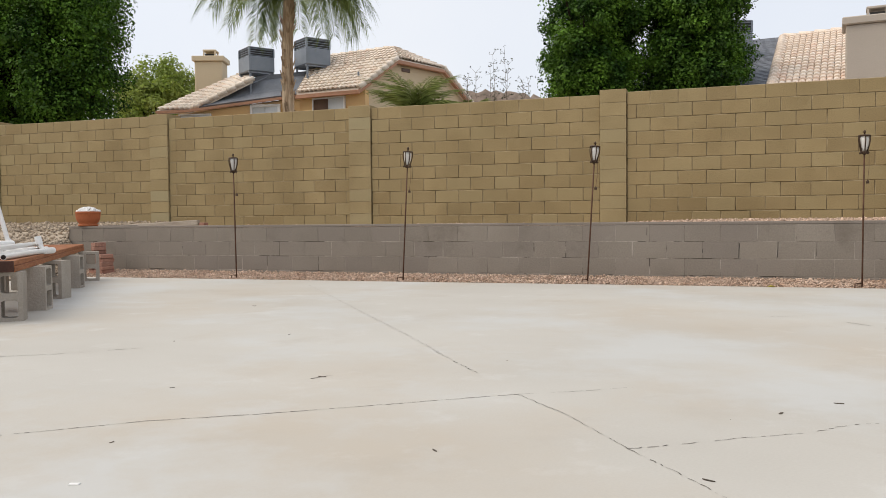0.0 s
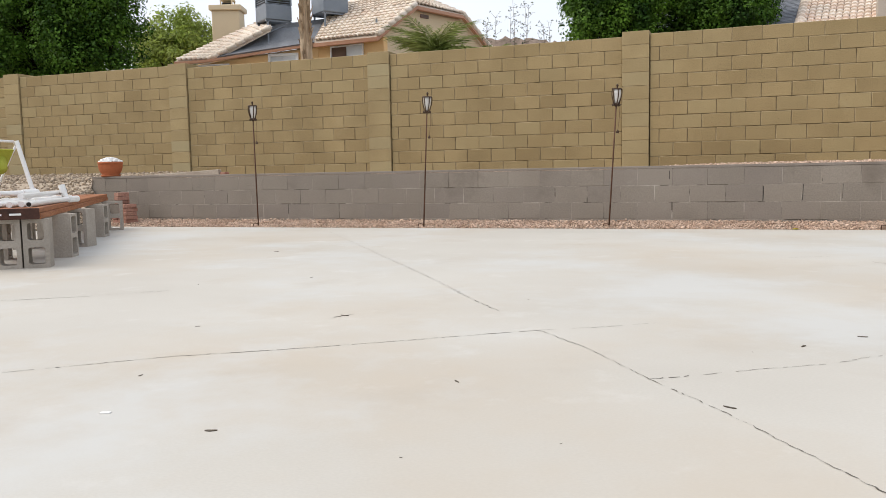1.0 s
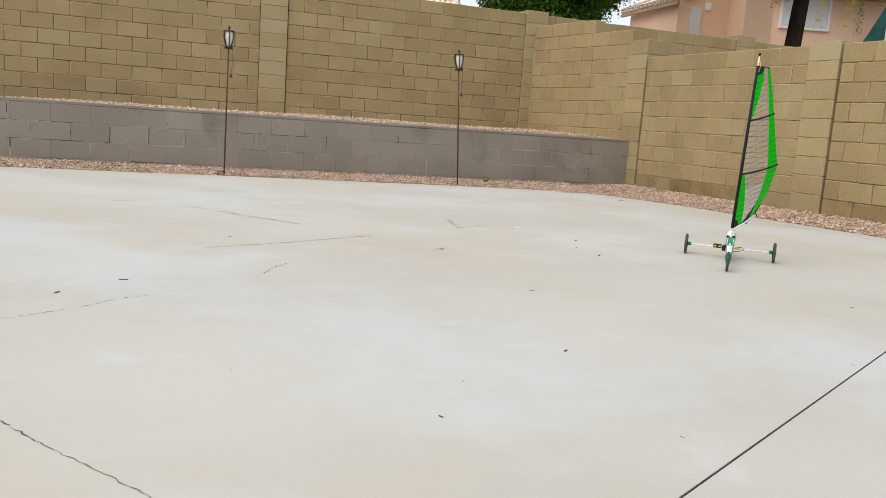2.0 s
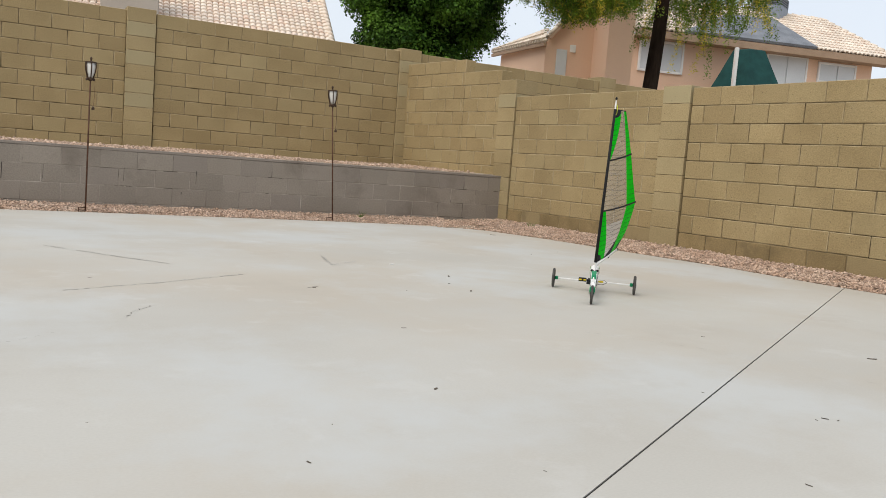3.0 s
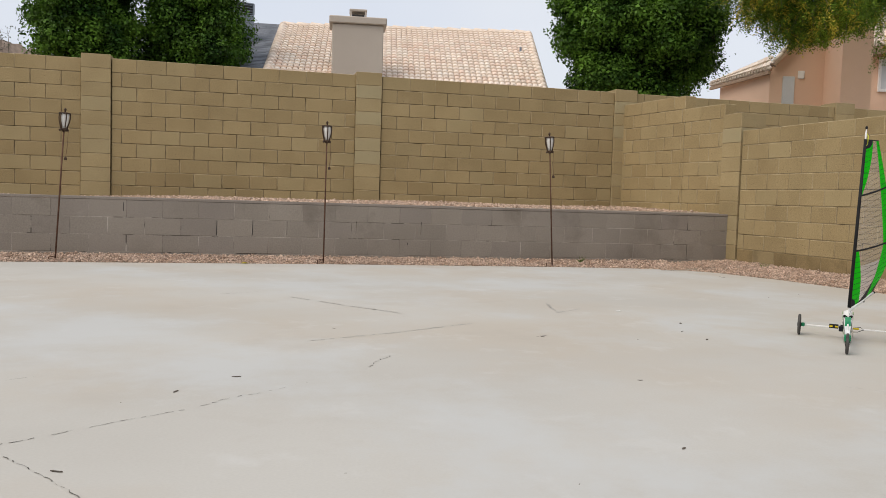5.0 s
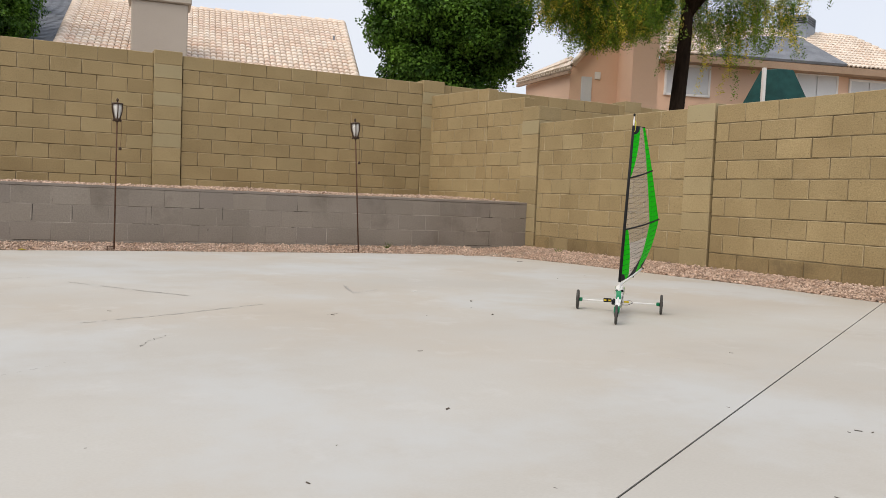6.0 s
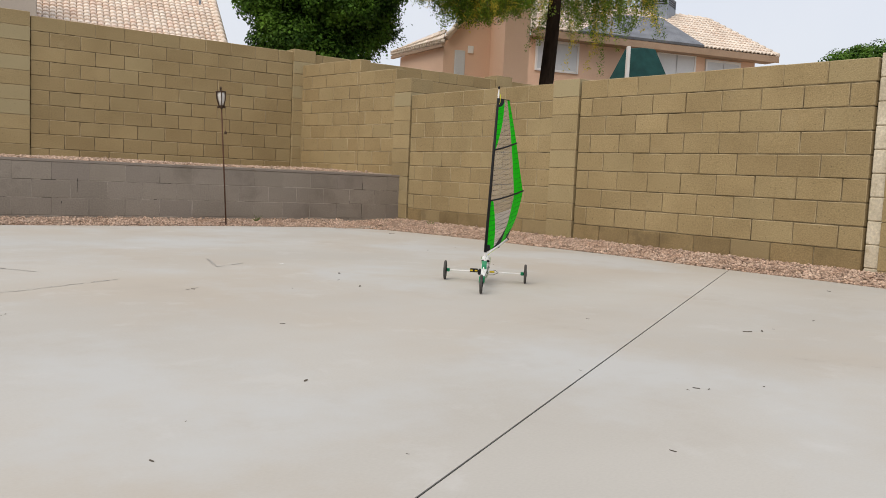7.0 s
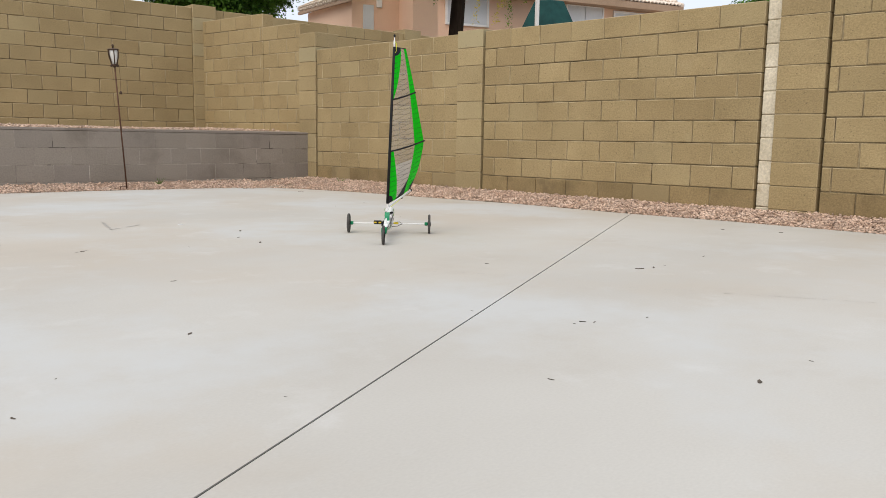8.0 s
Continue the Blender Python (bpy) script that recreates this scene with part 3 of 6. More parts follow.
def pillar(name, m, top, bottom, width=0.40, depth=0.40, material=TANPALE, proud=0.03):
    """A stack of pillar blocks, standing proud of the wall's face."""
    core = Shape().box(width - 0.014, depth - 0.014, top - bottom - 0.006, pose(width / 2, depth / 2 - proud, (top + bottom - 0.006) / 2))
    ob = solid(name, core, TANMORTARPALE, "stacked tan concrete-block wall pillar", "pillar", m, kind="structure")
    k = 0
    while top - k * H > bottom + 0.02:
        b = new("block", block_mesh(width, H - 0.005, depth, material, 0.004))
        b.parent = ob
        b.location = (width / 2, depth / 2 - proud, top - (k + 0.5) * H)
        k += 1
    return ob


TOP = 2.706
PX = [-12.98, -8.90, -4.80, -0.55, 3.41, 7.78, 12.12]       # pillars of the north wall
WLABEL = "weathered tan concrete-block garden wall in running bond"
block_wall("wall_north_1", WLABEL, pose(-17.0, 0, 0), 4.02, TOP + 0.08, 0.3, 17.0 % B, TAN, TANMORTAR)
for i, (a, b) in enumerate(zip(PX, PX[1:])):
    rise = (0.06, 0.0, -0.02, 0.0, 0.0, 0.0)[i]
    block_wall("wall_north_%d" % (i + 2), WLABEL, pose(a + 0.40, 0, 0), b - a - 0.40, TOP + rise, 0.5, (-a - 0.40) % B, TAN, TANMORTAR, gap=0.009)
for i, a in enumerate(PX):
    pillar("pillar_north_%d" % (i + 1), pose(a, 0, 0), 2.752 + (0.085, 0.04, -0.02, 0, 0, 0, 0.03)[i], 0.5)
block_wall("wall_north_8", WLABEL, pose(12.52, 0, 0), 7.0, TOP, 0.5, 0.1, TAN, TANMORTAR)


def east(s):
    p = RO + Vector((math.cos(RA), math.sin(RA), 0)) * s
    return pose(p.x, p.y, 0, 0, 0, math.degrees(RA))


ETOP = 1.887
EA = math.degrees(math.atan2(-2.40, 0.38))
block_wall("wall_east_1", WLABEL, pose(7.95, 0.0, 0, 0, 0, EA), 1.58, ETOP + 3 * H, -0.1, 0.30, TAN, TANMORTARPALE, joint=0.0075, recess=0.006)
block_wall("wall_east_2", WLABEL, pose(7.95 + 1.58 * math.cos(radians(EA)), 1.58 * math.sin(radians(EA)), 0, 0, 0, EA), 0.86, ETOP + 2 * H, -0.1, 0.15, TAN, TANMORTARPALE, joint=0.0075, recess=0.006)
pillar("pillar_east_1", east(-3.80), ETOP + H + 0.045, -0.1, proud=0.012)
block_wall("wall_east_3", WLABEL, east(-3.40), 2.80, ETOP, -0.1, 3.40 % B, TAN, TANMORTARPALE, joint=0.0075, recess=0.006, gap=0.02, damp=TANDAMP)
pillar("pillar_east_2", east(-0.60), ETOP + 0.03, -0.1, proud=0.012)
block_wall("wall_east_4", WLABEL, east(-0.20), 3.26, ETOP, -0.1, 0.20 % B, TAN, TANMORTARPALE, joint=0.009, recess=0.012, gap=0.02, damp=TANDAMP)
strip = solid("cement_strip", Shape().box(0.112, 0.17, 1.99, pose(0.068, 0.120, 0.92)), TANMORTAR, "pale cement-filled strip beside a wall pillar", "strip", east(3.065), kind="structure")
for i in range(10):
    part("cement_piece", Shape().box(0.125, 0.18, 0.196, pose(0.068, 0.115, -0.06 + 0.2 * (i + 0.5) - 0.02), c=0.008), CEMENT, strip)
pillar("pillar_east_3", east(3.20), ETOP + 0.05, -0.1, material=TAN, proud=0.016)
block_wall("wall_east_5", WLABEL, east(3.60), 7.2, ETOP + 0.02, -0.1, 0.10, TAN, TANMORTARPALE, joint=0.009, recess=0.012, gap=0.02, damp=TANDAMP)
# plain walls that close the yard behind the camera
solid("wall_south", Shape().box(26, 0.3, 3.0, pose(-3.5, -21, 1.4)), STUCCO_B, "plain stucco house wall", "wall", kind="structure")
solid("wall_west", Shape().box(0.2, 22, 2.4, pose(-16.6, -10.5, 1.1)), TAN, "plain tan garden wall", "wall", kind="structure")

# grey retaining wall: three courses and a thin cap, with a return at the west end
block_wall("retaining_wall_1", "low grey concrete-block retaining wall", pose(-8.40, GREY_Y, 0), 16.82, 0.698, -0.12, (8.40 + 1.01) % B, GREYB, GREYMORTAR, joint=0.006, recess=0.002, chamfer=0.003)
solid("wall_cap_1", Shape().box(16.82, 0.205, 0.032, pose(0.01, GREY_Y + 0.10, 0.7138), c=0.004), GREYB, "thin grey mortar cap on the retaining wall", "cap", kind="structure")
for x, z, h in ((1.01, 0.38, 0.05), (1.42, 0.39, 0.17), (1.84, 0.40, 0.18), (2.25, 0.41, 0.16), (3.10, 0.43, 0.16), (3.93, 0.44, 0.16), (2.04, 0.54, 0.04), (0.37, 0.62, 0.10), (1.20, 0.54, 0.03), (3.76, 0.24, 0.03)):
    solid("joint_crack", Shape().box(0.007, 0.01, h, pose(x, GREY_Y + 0.0035, z, 0, 1.5, 0), c=0.002), JOINTDARK, "dark open joint in the grey retaining wall", "crack", kind="structure")
solid("wall_cap_2", Shape().box(0.2, 2.45, 0.05, pose(-8.28, -1.16, 0.712, 0, 0, 0), c=0.01), GREYB, "grey cap of the retaining wall's return", "cap", kind="structure")


# ---- torches ----
def torch(m):
    ob = thing("garden_torch", "rusty iron garden torch with frosted glass, staked in gravel", "torch", m, group="garden torches")
    part("pole", Shape().tube([(0, 0, -0.1), (0, 0, 0.75), (0, 0, 1.46)], [0.0095, 0.0095, 0.008], 8), IRON, ob, smooth=True)
    part("stake", Shape().tube([(0, 0, 0.045), (-0.045, 0, 0.05), (-0.075, 0, 0.045), (-0.08, 0, -0.1)], 0.006, 6), IRON, ob)
    part("cup", Shape().lathe([(0.012, 1.44), (0.03, 1.455), (0.034, 1.475), (0.02, 1.48)], 16), BRONZE, ob, smooth=True)
    part("glass", Shape().lathe([(0.016, 1.475), (0.030, 1.505), (0.042, 1.55), (0.047, 1.59), (0.047, 1.638)], 16), FROST, ob, "frosted white glass", smooth=True)
    for i in range(6):
        a = i * math.pi / 3 + 0.3
        pts = [(r * math.cos(a), r * math.sin(a), z) for r, z in ((0.012, 1.474), (0.030, 1.458), (0.046, 1.450), (0.049, 1.458), (0.036, 1.476), (0.040, 1.505), (0.054, 1.555), (0.060, 1.60), (0.057, 1.640))]
        part("rib", Shape().tube(pts, 0.0065, 5), BRONZE, ob)
    part("cap", Shape().lathe([(0.050, 1.638), (0.063, 1.641), (0.064, 1.648), (0.055, 1.653), (0.022, 1.657), (0.012, 1.660)], 20), BRONZE, ob, smooth=True)
    part("finial", Shape().lathe([(0.009, 1.657), (0.008, 1.672), (0.014, 1.681), (0.014, 1.692), (0.008, 1.702), (0.002, 1.707)], 10), BRONZE, ob, smooth=True)
    part("chain", Shape().tube([(0.05, 0, 1.47), (0.052, 0, 1.30), (0.04, 0, 1.16)], 0.0018, 4), IRON, ob)
    part("snuffer", Shape().lathe([(0.016, 1.13), (0.017, 1.15), (0.010, 1.163), (0.003, 1.17)], 10, pose(0.04, 0, 0)), BRONZE, ob)
    return ob


first_torch = torch(pose(-5.05, -3.12, 0, 0, -0.7, 0))
copy_thing(first_torch, pose(-2.62, -3.08, 0, 0, 3.0, 0))
copy_thing(first_torch, pose(-0.30, -2.92, 0, 0, 3.9, 40))
copy_thing(first_torch, pose(2.67, -2.91, 0, 0, 0.4, 15))
copy_thing(first_torch, pose(5.58, -2.98, 0, 0, -3.6, 0))


# ---- houses ----
TILES = {}


def tile_mesh(w, l, material):
    key = (round(w, 3), round(l, 3), material.name)
    if key not in TILES:
        n, vs, fs = 5, [], []
        for j, (yy, lift) in enumerate(((0, 0.04), (l * 1.06, 0.004))):
            for i in range(n + 1):
                a = math.pi * i / n
                vs.append((-math.cos(a) * w / 2 * 0.97, yy, math.sin(a) * w * 0.34 + lift))
        for i in range(n):
            fs.append((i, i + 1, n + 2 + i, n + 1 + i))
        k = len(vs)
        vs += [(v[0] * 0.86, v[1], v[2] - 0.038) for v in vs[:n + 1]]
        fs += [(i + 1, i, k + i, k + i + 1) for i in range(n)]
        TILES[key] = Shape().add(vs, fs).mesh("tile", material)
    return TILES[key]


def shingle_mesh(w, l, material):
    key = ("flat", round(w, 3), round(l, 3), material.name)
    if key not in TILES:
        vs = [(x * w * 0.485, y * l, z) for y, z in ((0.0, 0.011), (1.05, 0.004)) for x in (-1, 1)] + [(x * w * 0.485, 0.0, 0.0) for x in (-1, 1)]
        TILES[key] = Shape().add(vs, [(0, 1, 3, 2), (4, 5, 1, 0)]).mesh("shingle", material)
    return TILES[key]


def tiled(house, name, quad, width, length, material, pieces=False, flat=False):
    """A roof slope on four corners (eave a, eave b, ridge b, ridge a): a deck and rows of barrel tiles or flat shingles."""
    a, b, c, d = [Vector(p) for p in quad]
    deck, gn = Shape(), 9
    for drop in (0.015, 0.13):
        deck.v += [tuple(a.lerp(b, i / (gn - 1)).lerp(d.lerp(c, i / (gn - 1)), j / (gn - 1)) - Vector((0, 0, drop))) for j in range(gn) for i in range(gn)]
    k = gn * gn
    for j in range(gn - 1):
        for i in range(gn - 1):
            q = j * gn + i
            deck.f += [(q, q + 1, q + gn + 1, q + gn), (k + q, k + q + gn, k + q + gn + 1, k + q + 1)]
    for i in range(gn - 1):
        top = (gn - 1) * gn + i
        deck.f += [(i + 1, i, k + i, k + i + 1), (top, top + 1, k + top + 1, k + top), (i * gn, (i + 1) * gn, k + (i + 1) * gn, k + i * gn), ((i + 1) * gn + gn - 1, i * gn + gn - 1, k + i * gn + gn - 1, k + (i + 1) * gn + gn - 1)]
    roof = part(name, deck, material, house)
    cols, rows = max(1, round((b - a).length / width)), max(1, round(((d - a).length + (c - b).length) / 2 / length))
    joined = Shape()
    for r in range(rows):
        v0, v1 = r / rows, (r + 1) / rows
        for q in range(cols):
            u = (q + 0.5) / cols
            low, high = a.lerp(b, u).lerp(d.lerp(c, u), v0), a.lerp(b, u).lerp(d.lerp(c, u), v1)
            along = (a.lerp(d, v0).lerp(b.lerp(c, v0), 1) - a.lerp(d, v0))
            w = along.length / cols
            yv = (high - low).normalized()
            xv = along.normalized()
            zv = xv.cross(yv).normalized()
            xv = yv.cross(zv)
            m = Matrix(((xv.x, yv.x, zv.x, low.x), (xv.y, yv.y, zv.y, low.y), (xv.z, yv.z, zv.z, low.z), (0, 0, 0, 1)))
            m = m @ Matrix.Diagonal((w / width, 1, 1, 1))
            if flat:
                m = m @ pose((r % 2 - 0.5) * width * 0.5, 0, 0)
            me = (shingle_mesh if flat else tile_mesh)(width, (high - low).length if not pieces else length, material)
            if pieces and r >= rows - pieces:
                ob = new("tile", me)
                ob.parent = roof
                ob.matrix_basis = m
            else:
                joined.add([v.co for v in me.vertices], [tuple(p.vertices) for p in me.polygons], m)
    if joined.v:
        tagged(part("tiles", joined.mesh("tiles", material), material, roof), kind="stuff")
    return roof


def ridge_tiles(roof, p, q, material, r=0.13, step=0.36):
    """A row of half-round cover tiles from p to q."""
    p, q = Vector(p), Vector(q)
    n = max(1, round((q - p).length / step))
    for i in range(n):
        a, b = p.lerp(q, i / n), p.lerp(q, (i + 1.08) / n)
        part("ridge_tile", Shape().tube([a + Vector((0, 0, 0.02)), b + Vector((0, 0, -0.01))], [r, r * 0.86], 8), material, roof, smooth=True)


def window(house, m, w, h, panes=2, dark=0, frame_w=0.035):
    """A sliding window set in the wall's face, looking along -y of m."""
    win = part("window", Shape().box(w, 0.04, h, pose(0, 0.03, 0)), PANE, house, m=m)
    for x, sx, sz, z in ((-w / 2, frame_w, h + frame_w, 0), (w / 2, frame_w, h + frame_w, 0), (0, w, frame_w, h / 2), (0, w, frame_w, -h / 2)):
        part("frame", Shape().box(sx, 0.07, sz, pose(x, 0, z), c=0.006), WHITE, win)
    for i in range(panes):
        pw = w / panes
        part("pane", Shape().box(pw - 0.05, 0.012, h - 0.05, pose(-w / 2 + pw * (i + 0.5), 0.004 - 0.012 * (i % 2), 0)), DARKPANE if i < dark else PANE, win)
    return win


def cooler(m, size, high, leg):
    """A rooftop cooler: a sheet-metal box with a louvred band on a steel stand."""
    ob = thing("rooftop_cooler", "grey sheet-metal cooler on a steel stand on the roof", "cooler", m, group="rooftop coolers")
    part("body", Shape().box(size, size, high * 0.62, pose(0, 0, leg + high * 0.31), c=0.02), COOLER, ob)
    part("top", Shape().box(size, size, high * 0.05, pose(0, 0, leg + high * 0.975), c=0.015), COOLER, ob)
    for i in range(7):
        part("louvre", Shape().box(size * 0.94, size * 0.94, high * 0.025, pose(0, 0, leg + high * (0.655 + 0.045 * i))), BLACKMETAL if i % 2 else COOLER, ob)
    for x in (-1, 1):
        for y in (-1, 1):
            part("corner_post", Shape().box(0.05, 0.05, high * 0.34, pose(x * (size / 2 - 0.025), y * (size / 2 - 0.025), leg + high * 0.79)), COOLER, ob)
            part("leg", Shape().box(0.045, 0.045, leg + 0.6, pose(x * size * 0.42, y * size * 0.42, leg / 2 - 0.3)), COOLER, ob)
    for y in (-1, 1):
        part("rail", Shape().box(size, 0.045, 0.045, pose(0, y * size * 0.42, leg - 0.03)), COOLER, ob)
        part("brace", Shape().tube([(-size * 0.42, y * size * 0.42, 0.05), (size * 0.42, y * size * 0.42, leg - 0.05)], 0.014, 5), COOLER, ob)
    return ob


def chimney(house, m, w, d, z0, z1, material, vent=0.4):
    ch = part("chimney", Shape().box(w, d, z1 - z0, pose(0, 0, (z0 + z1) / 2), c=0.02), material, house, m=m)
    part("cap", Shape().box(w + 0.14, d + 0.14, 0.16, pose(0, 0, z1 + 0.08), c=0.02), material, ch)
    part("vent", Shape().box(vent, vent, 0.05, pose(0, 0, z1 + 0.36), c=0.01), material, ch)
    for i in range(4):
        part("vent_post", Shape().box(0.04, 0.04, 0.2, pose((i % 2 - 0.5) * (vent - 0.06), (i // 2 - 0.5) * (vent - 0.06), z1 + 0.25)), material, ch)
    part("flue", Shape().box(vent * 0.7, vent * 0.7, 0.14, pose(0, 0, z1 + 0.2)), BLACKMETAL, ch)
    return ch


# house beyond the north-west of the yard
ha = thing("house", "apricot stucco house with pale tiled gables and a grey roof section", "house", group="neighbouring houses")
part("wall", Shape().box(6.0, 3.0, 4.36, pose(-11.0, 9.9, 2.06)), STUCCO_A, ha)
part("wall", Shape().prism([(-10.9, 8.18), (-8.0, 7.80), (-8.0, 8.6), (-10.9, 8.6)], -0.12, 4.37), STUCCO_A, ha)
GABLE = pose(-8.07, 7.54, 0, 0, 0, 69)
XZ = pose(0, 0, 0, 90, 0, 0) @ Matrix.Diagonal((1, 1, -1, 1))
part("wall", Shape().prism([(0.26, 0.12), (4.90, 0.12), (4.90, 2.6), (0.26, 2.6)], -0.12, 4.25), STUCCO_AG, ha, "cream stucco gable wing", m=GABLE)
part("gable", Shape().prism([(0.26, 4.24), (4.90, 4.24), (4.90, 4.40), (3.62, 5.24), (1.54, 5.24), (0.26, 4.40)], 0.122, 0.32, XZ), STUCCO_AG, ha, m=GABLE)
part("gable_vent", Shape().box(0.34, 0.04, 0.10, pose(2.02, 0.11, 5.13), c=0.008), DARKPANE, ha, "dark slatted gable vent", m=GABLE)
# a clipped gable: a small hip above the level cut
E1, E0, R1, R0 = (-8.07, 7.54, 4.38), (-10.15, 7.87, 4.40), (-7.98, 9.78, 5.89), (-10.6, 9.95, 5.80)
K1, K2, G2 = tuple(GABLE @ Vector((1.54, 0, 5.40))), tuple(GABLE @ Vector((3.62, 0, 5.40))), tuple(GABLE @ Vector((5.16, 0, 4.38)))
M0 = tuple(Vector(E0).lerp(Vector(R0), 0.66))
roof = tiled(ha, "roof", [E0, E1, K1, M0], 0.15, 0.19, TILEPALE)
ridge_tiles(roof, E1, K1, TILEPALE, 0.085, 0.28)
roof = tiled(ha, "roof", [M0, K1, R1, R0], 0.15, 0.19, TILEPALE)
ridge_tiles(roof, K1, R1, TILEPALE, 0.06, 0.28)
ridge_tiles(roof, R0, R1, TILEPALE, 0.06, 0.3)
roof = tiled(ha, "roof", [K1, K2, tuple(Vector(R1) + Vector((0.01, 0.03, 0))), R1], 0.15, 0.19, TILEPALE)
ridge_tiles(roof, K2, R1, TILEPALE, 0.06, 0.28)
roof = part("roof", Shape().slab([K2, G2, tuple(GABLE @ Vector((5.16, 2.6, 4.38))), R0, R1], 0.1), TILEPALE, ha)
ridge_tiles(roof, K2, G2, TILEPALE, 0.085, 0.28)
vent_foot = Vector(E1).lerp(Vector(E0), 0.12).lerp(Vector(R1).lerp(Vector(R0), 0.12), 0.22)
part("vent_pipe", Shape().tube([vent_foot - Vector((0, 0, 0.1)), vent_foot + Vector((0, 0, 0.2))], 0.03, 8), COOLER, ha, "grey roof vent pipe")
part("fascia", Shape().tube([Vector(p) - Vector((0, 0, 0.11)) for p in (E0, E1, K1, K2, G2)], 0.07, 4), FASCIA, ha, "salmon painted fascia")
roof = tiled(ha, "roof", [(-14.25, 7.03, 4.03), (-13.25, 7.30, 4.05), (-11.6, 7.96, 4.93), (-12.7, 9.2, 5.36)], 0.15, 0.19, TILEPALE)
ridge_tiles(roof, (-13.25, 7.3, 4.05), (-11.6, 7.96, 4.93), TILEPALE, 0.08, 0.28)
part("roof", Shape().slab([(-13.7, 7.20, 4.04), (-10.0, 7.95, 4.42), (-9.6, 9.5, 5.36), (-11.6, 8.3, 5.05)], 0.12), SHINGLE, ha, "grey shingled roof section")
part("roof", Shape().slab([(-13.5, 8.2, 4.4), (-9.9, 8.9, 4.85), (-10.2, 11.5, 5.5), (-13.2, 11.0, 5.3)], 0.12), SHINGLE, ha)
part("fascia", Shape().tube([(-14.25, 7.0, 3.96), (-13.3, 7.2, 3.98), (-10.05, 7.92, 4.33)], 0.05, 4), FASCIA, ha)
chimney(ha, pose(-13.70, 8.95, 0, 0, 0, 20), 0.84, 0.66, 3.5, 5.68, STUCCO_AG, 0.4)
part("wall", Shape().add([(-13.85, 7.36, -0.12), (-10.15, 8.07, -0.12), (-10.25, 8.6, -0.12), (-13.95, 7.9, -0.12), (-13.85, 7.36, 3.90), (-10.15, 8.07, 4.27), (-10.25, 8.6, 4.40), (-13.95, 7.9, 4.05)],
                         [(0, 1, 5, 4), (1, 2, 6, 5), (2, 3, 7, 6), (3, 0, 4, 7), (4, 5, 6, 7)]), STUCCO_A, ha)
window(ha, pose(-11.12, 7.79, 3.84, 0, 0, 11), 0.82, 0.50, frame_w=0.075)
window(ha, pose(-9.16, 7.90, 3.99, 0, 0, -7.4), 1.05, 0.46, dark=1)
window(ha, pose(-13.2, 7.38, 3.72, 0, 0, 11), 0.95, 0.34)
cooler(pose(-11.80, 8.47, 4.72, 0, 0, 55), 0.80, 0.70, 0.44)
cooler(pose(-10.24, 9.02, 4.92, 0, 0, 55), 0.80, 0.78, 0.42)

# house straight beyond the north wall
hb = thing("house", "greige stucco house with a pink barrel-tile roof and a broad chimney", "house", group="neighbouring houses")
part("wall", Shape().prism([(2.3, 7.4), (8.7, 6.9), (9.6, 13.0), (2.9, 14.0)], -0.12, 3.5), STUCCO_B, hb)
Q = [(2.28, 6.79, 3.70), (8.82, 6.20, 3.70), (9.98, 10.63, 5.85), (2.88, 12.29, 5.85)]
low = 0.14
lowq = [Vector(Q[0]).lerp(Vector(Q[3]), -low), Vector(Q[1]).lerp(Vector(Q[2]), -low)]
roof = tiled(hb, "roof", [lowq[0], lowq[1], Q[2], Q[3]], 0.135, 0.30, TILE, pieces=5)
ridge_tiles(roof, Q[3], Q[2], TILE, 0.08, 0.40)
ridge_tiles(roof, lowq[1], Q[2], TILE, 0.10, 0.34)
ridge_tiles(roof, lowq[0], Q[3], TILE, 0.12, 0.34)
tagged(tiled(hb, "roof", [(-1.5, 6.9, 3.4), lowq[0], Q[3], (-1.0, 12.8, 5.85)], 0.26, 0.15, SHINGLE, flat=True), "grey shingled roof section")
part("roof", Shape().slab([Q[3], Q[2], (10.5, 16, 3.6), (2.5, 17, 3.6)], 0.12), TILE, hb)
chimney(hb, pose(4.28, 6.35, 0, 0, 0, -7), 1.16, 0.8, 2.0, 4.72, STUCCO_B, 0.4)
cooler(pose(1.45, 10.1, 4.75, 0, 0, 20), 0.85, 0.8, 0.3)
# small vent pipe on the tiled slope
part("antenna", Shape().tube([(9.05, 8.6, 4.7), (9.05, 8.6, 5.02)], 0.03, 6), COOLER, hb)

# house beyond the north-east, set at a slant
hc = thing("house", "pink stucco house with pale tiled hip roof, patched with grey", "house", pose(18.75, 6.62, 0, 0, 0, -15.9), group="neighbouring houses")
part("wall", Shape().box(10.3, 6.0, 5.45, pose(3.65, 3.45, 2.6)), STUCCO_C, hc)
P1, P2, N2 = (-4.07, 1.4, 4.45), (-3.61, -2.1, 4.40), (-2.2, -2.1, 6.12)
part("wall", Shape().prism([(-3.52, -1.9), (-1.5, -1.9), (-1.5, 3.0), (-3.85, 1.2)], -0.12, 4.34), STUCCO_C, hc, "pink stucco gable wing")
part("gable", Shape().prism([(-3.50, 4.33), (-1.5, 4.33), (-1.5, 5.75), (-2.2, 6.0), (-3.46, 4.46)], -1.895, -1.62, XZ), STUCCO_C, hc)
T1, T2 = (-4.02, 1.4, 4.52), (-3.40, -1.6, 4.76)
wing = tiled(hc, "roof", [P1, P2, T2, T1], 0.16, 0.2, TILEPALE)
ridge_tiles(wing, P1, P2, TILEPALE, 0.055, 0.3)
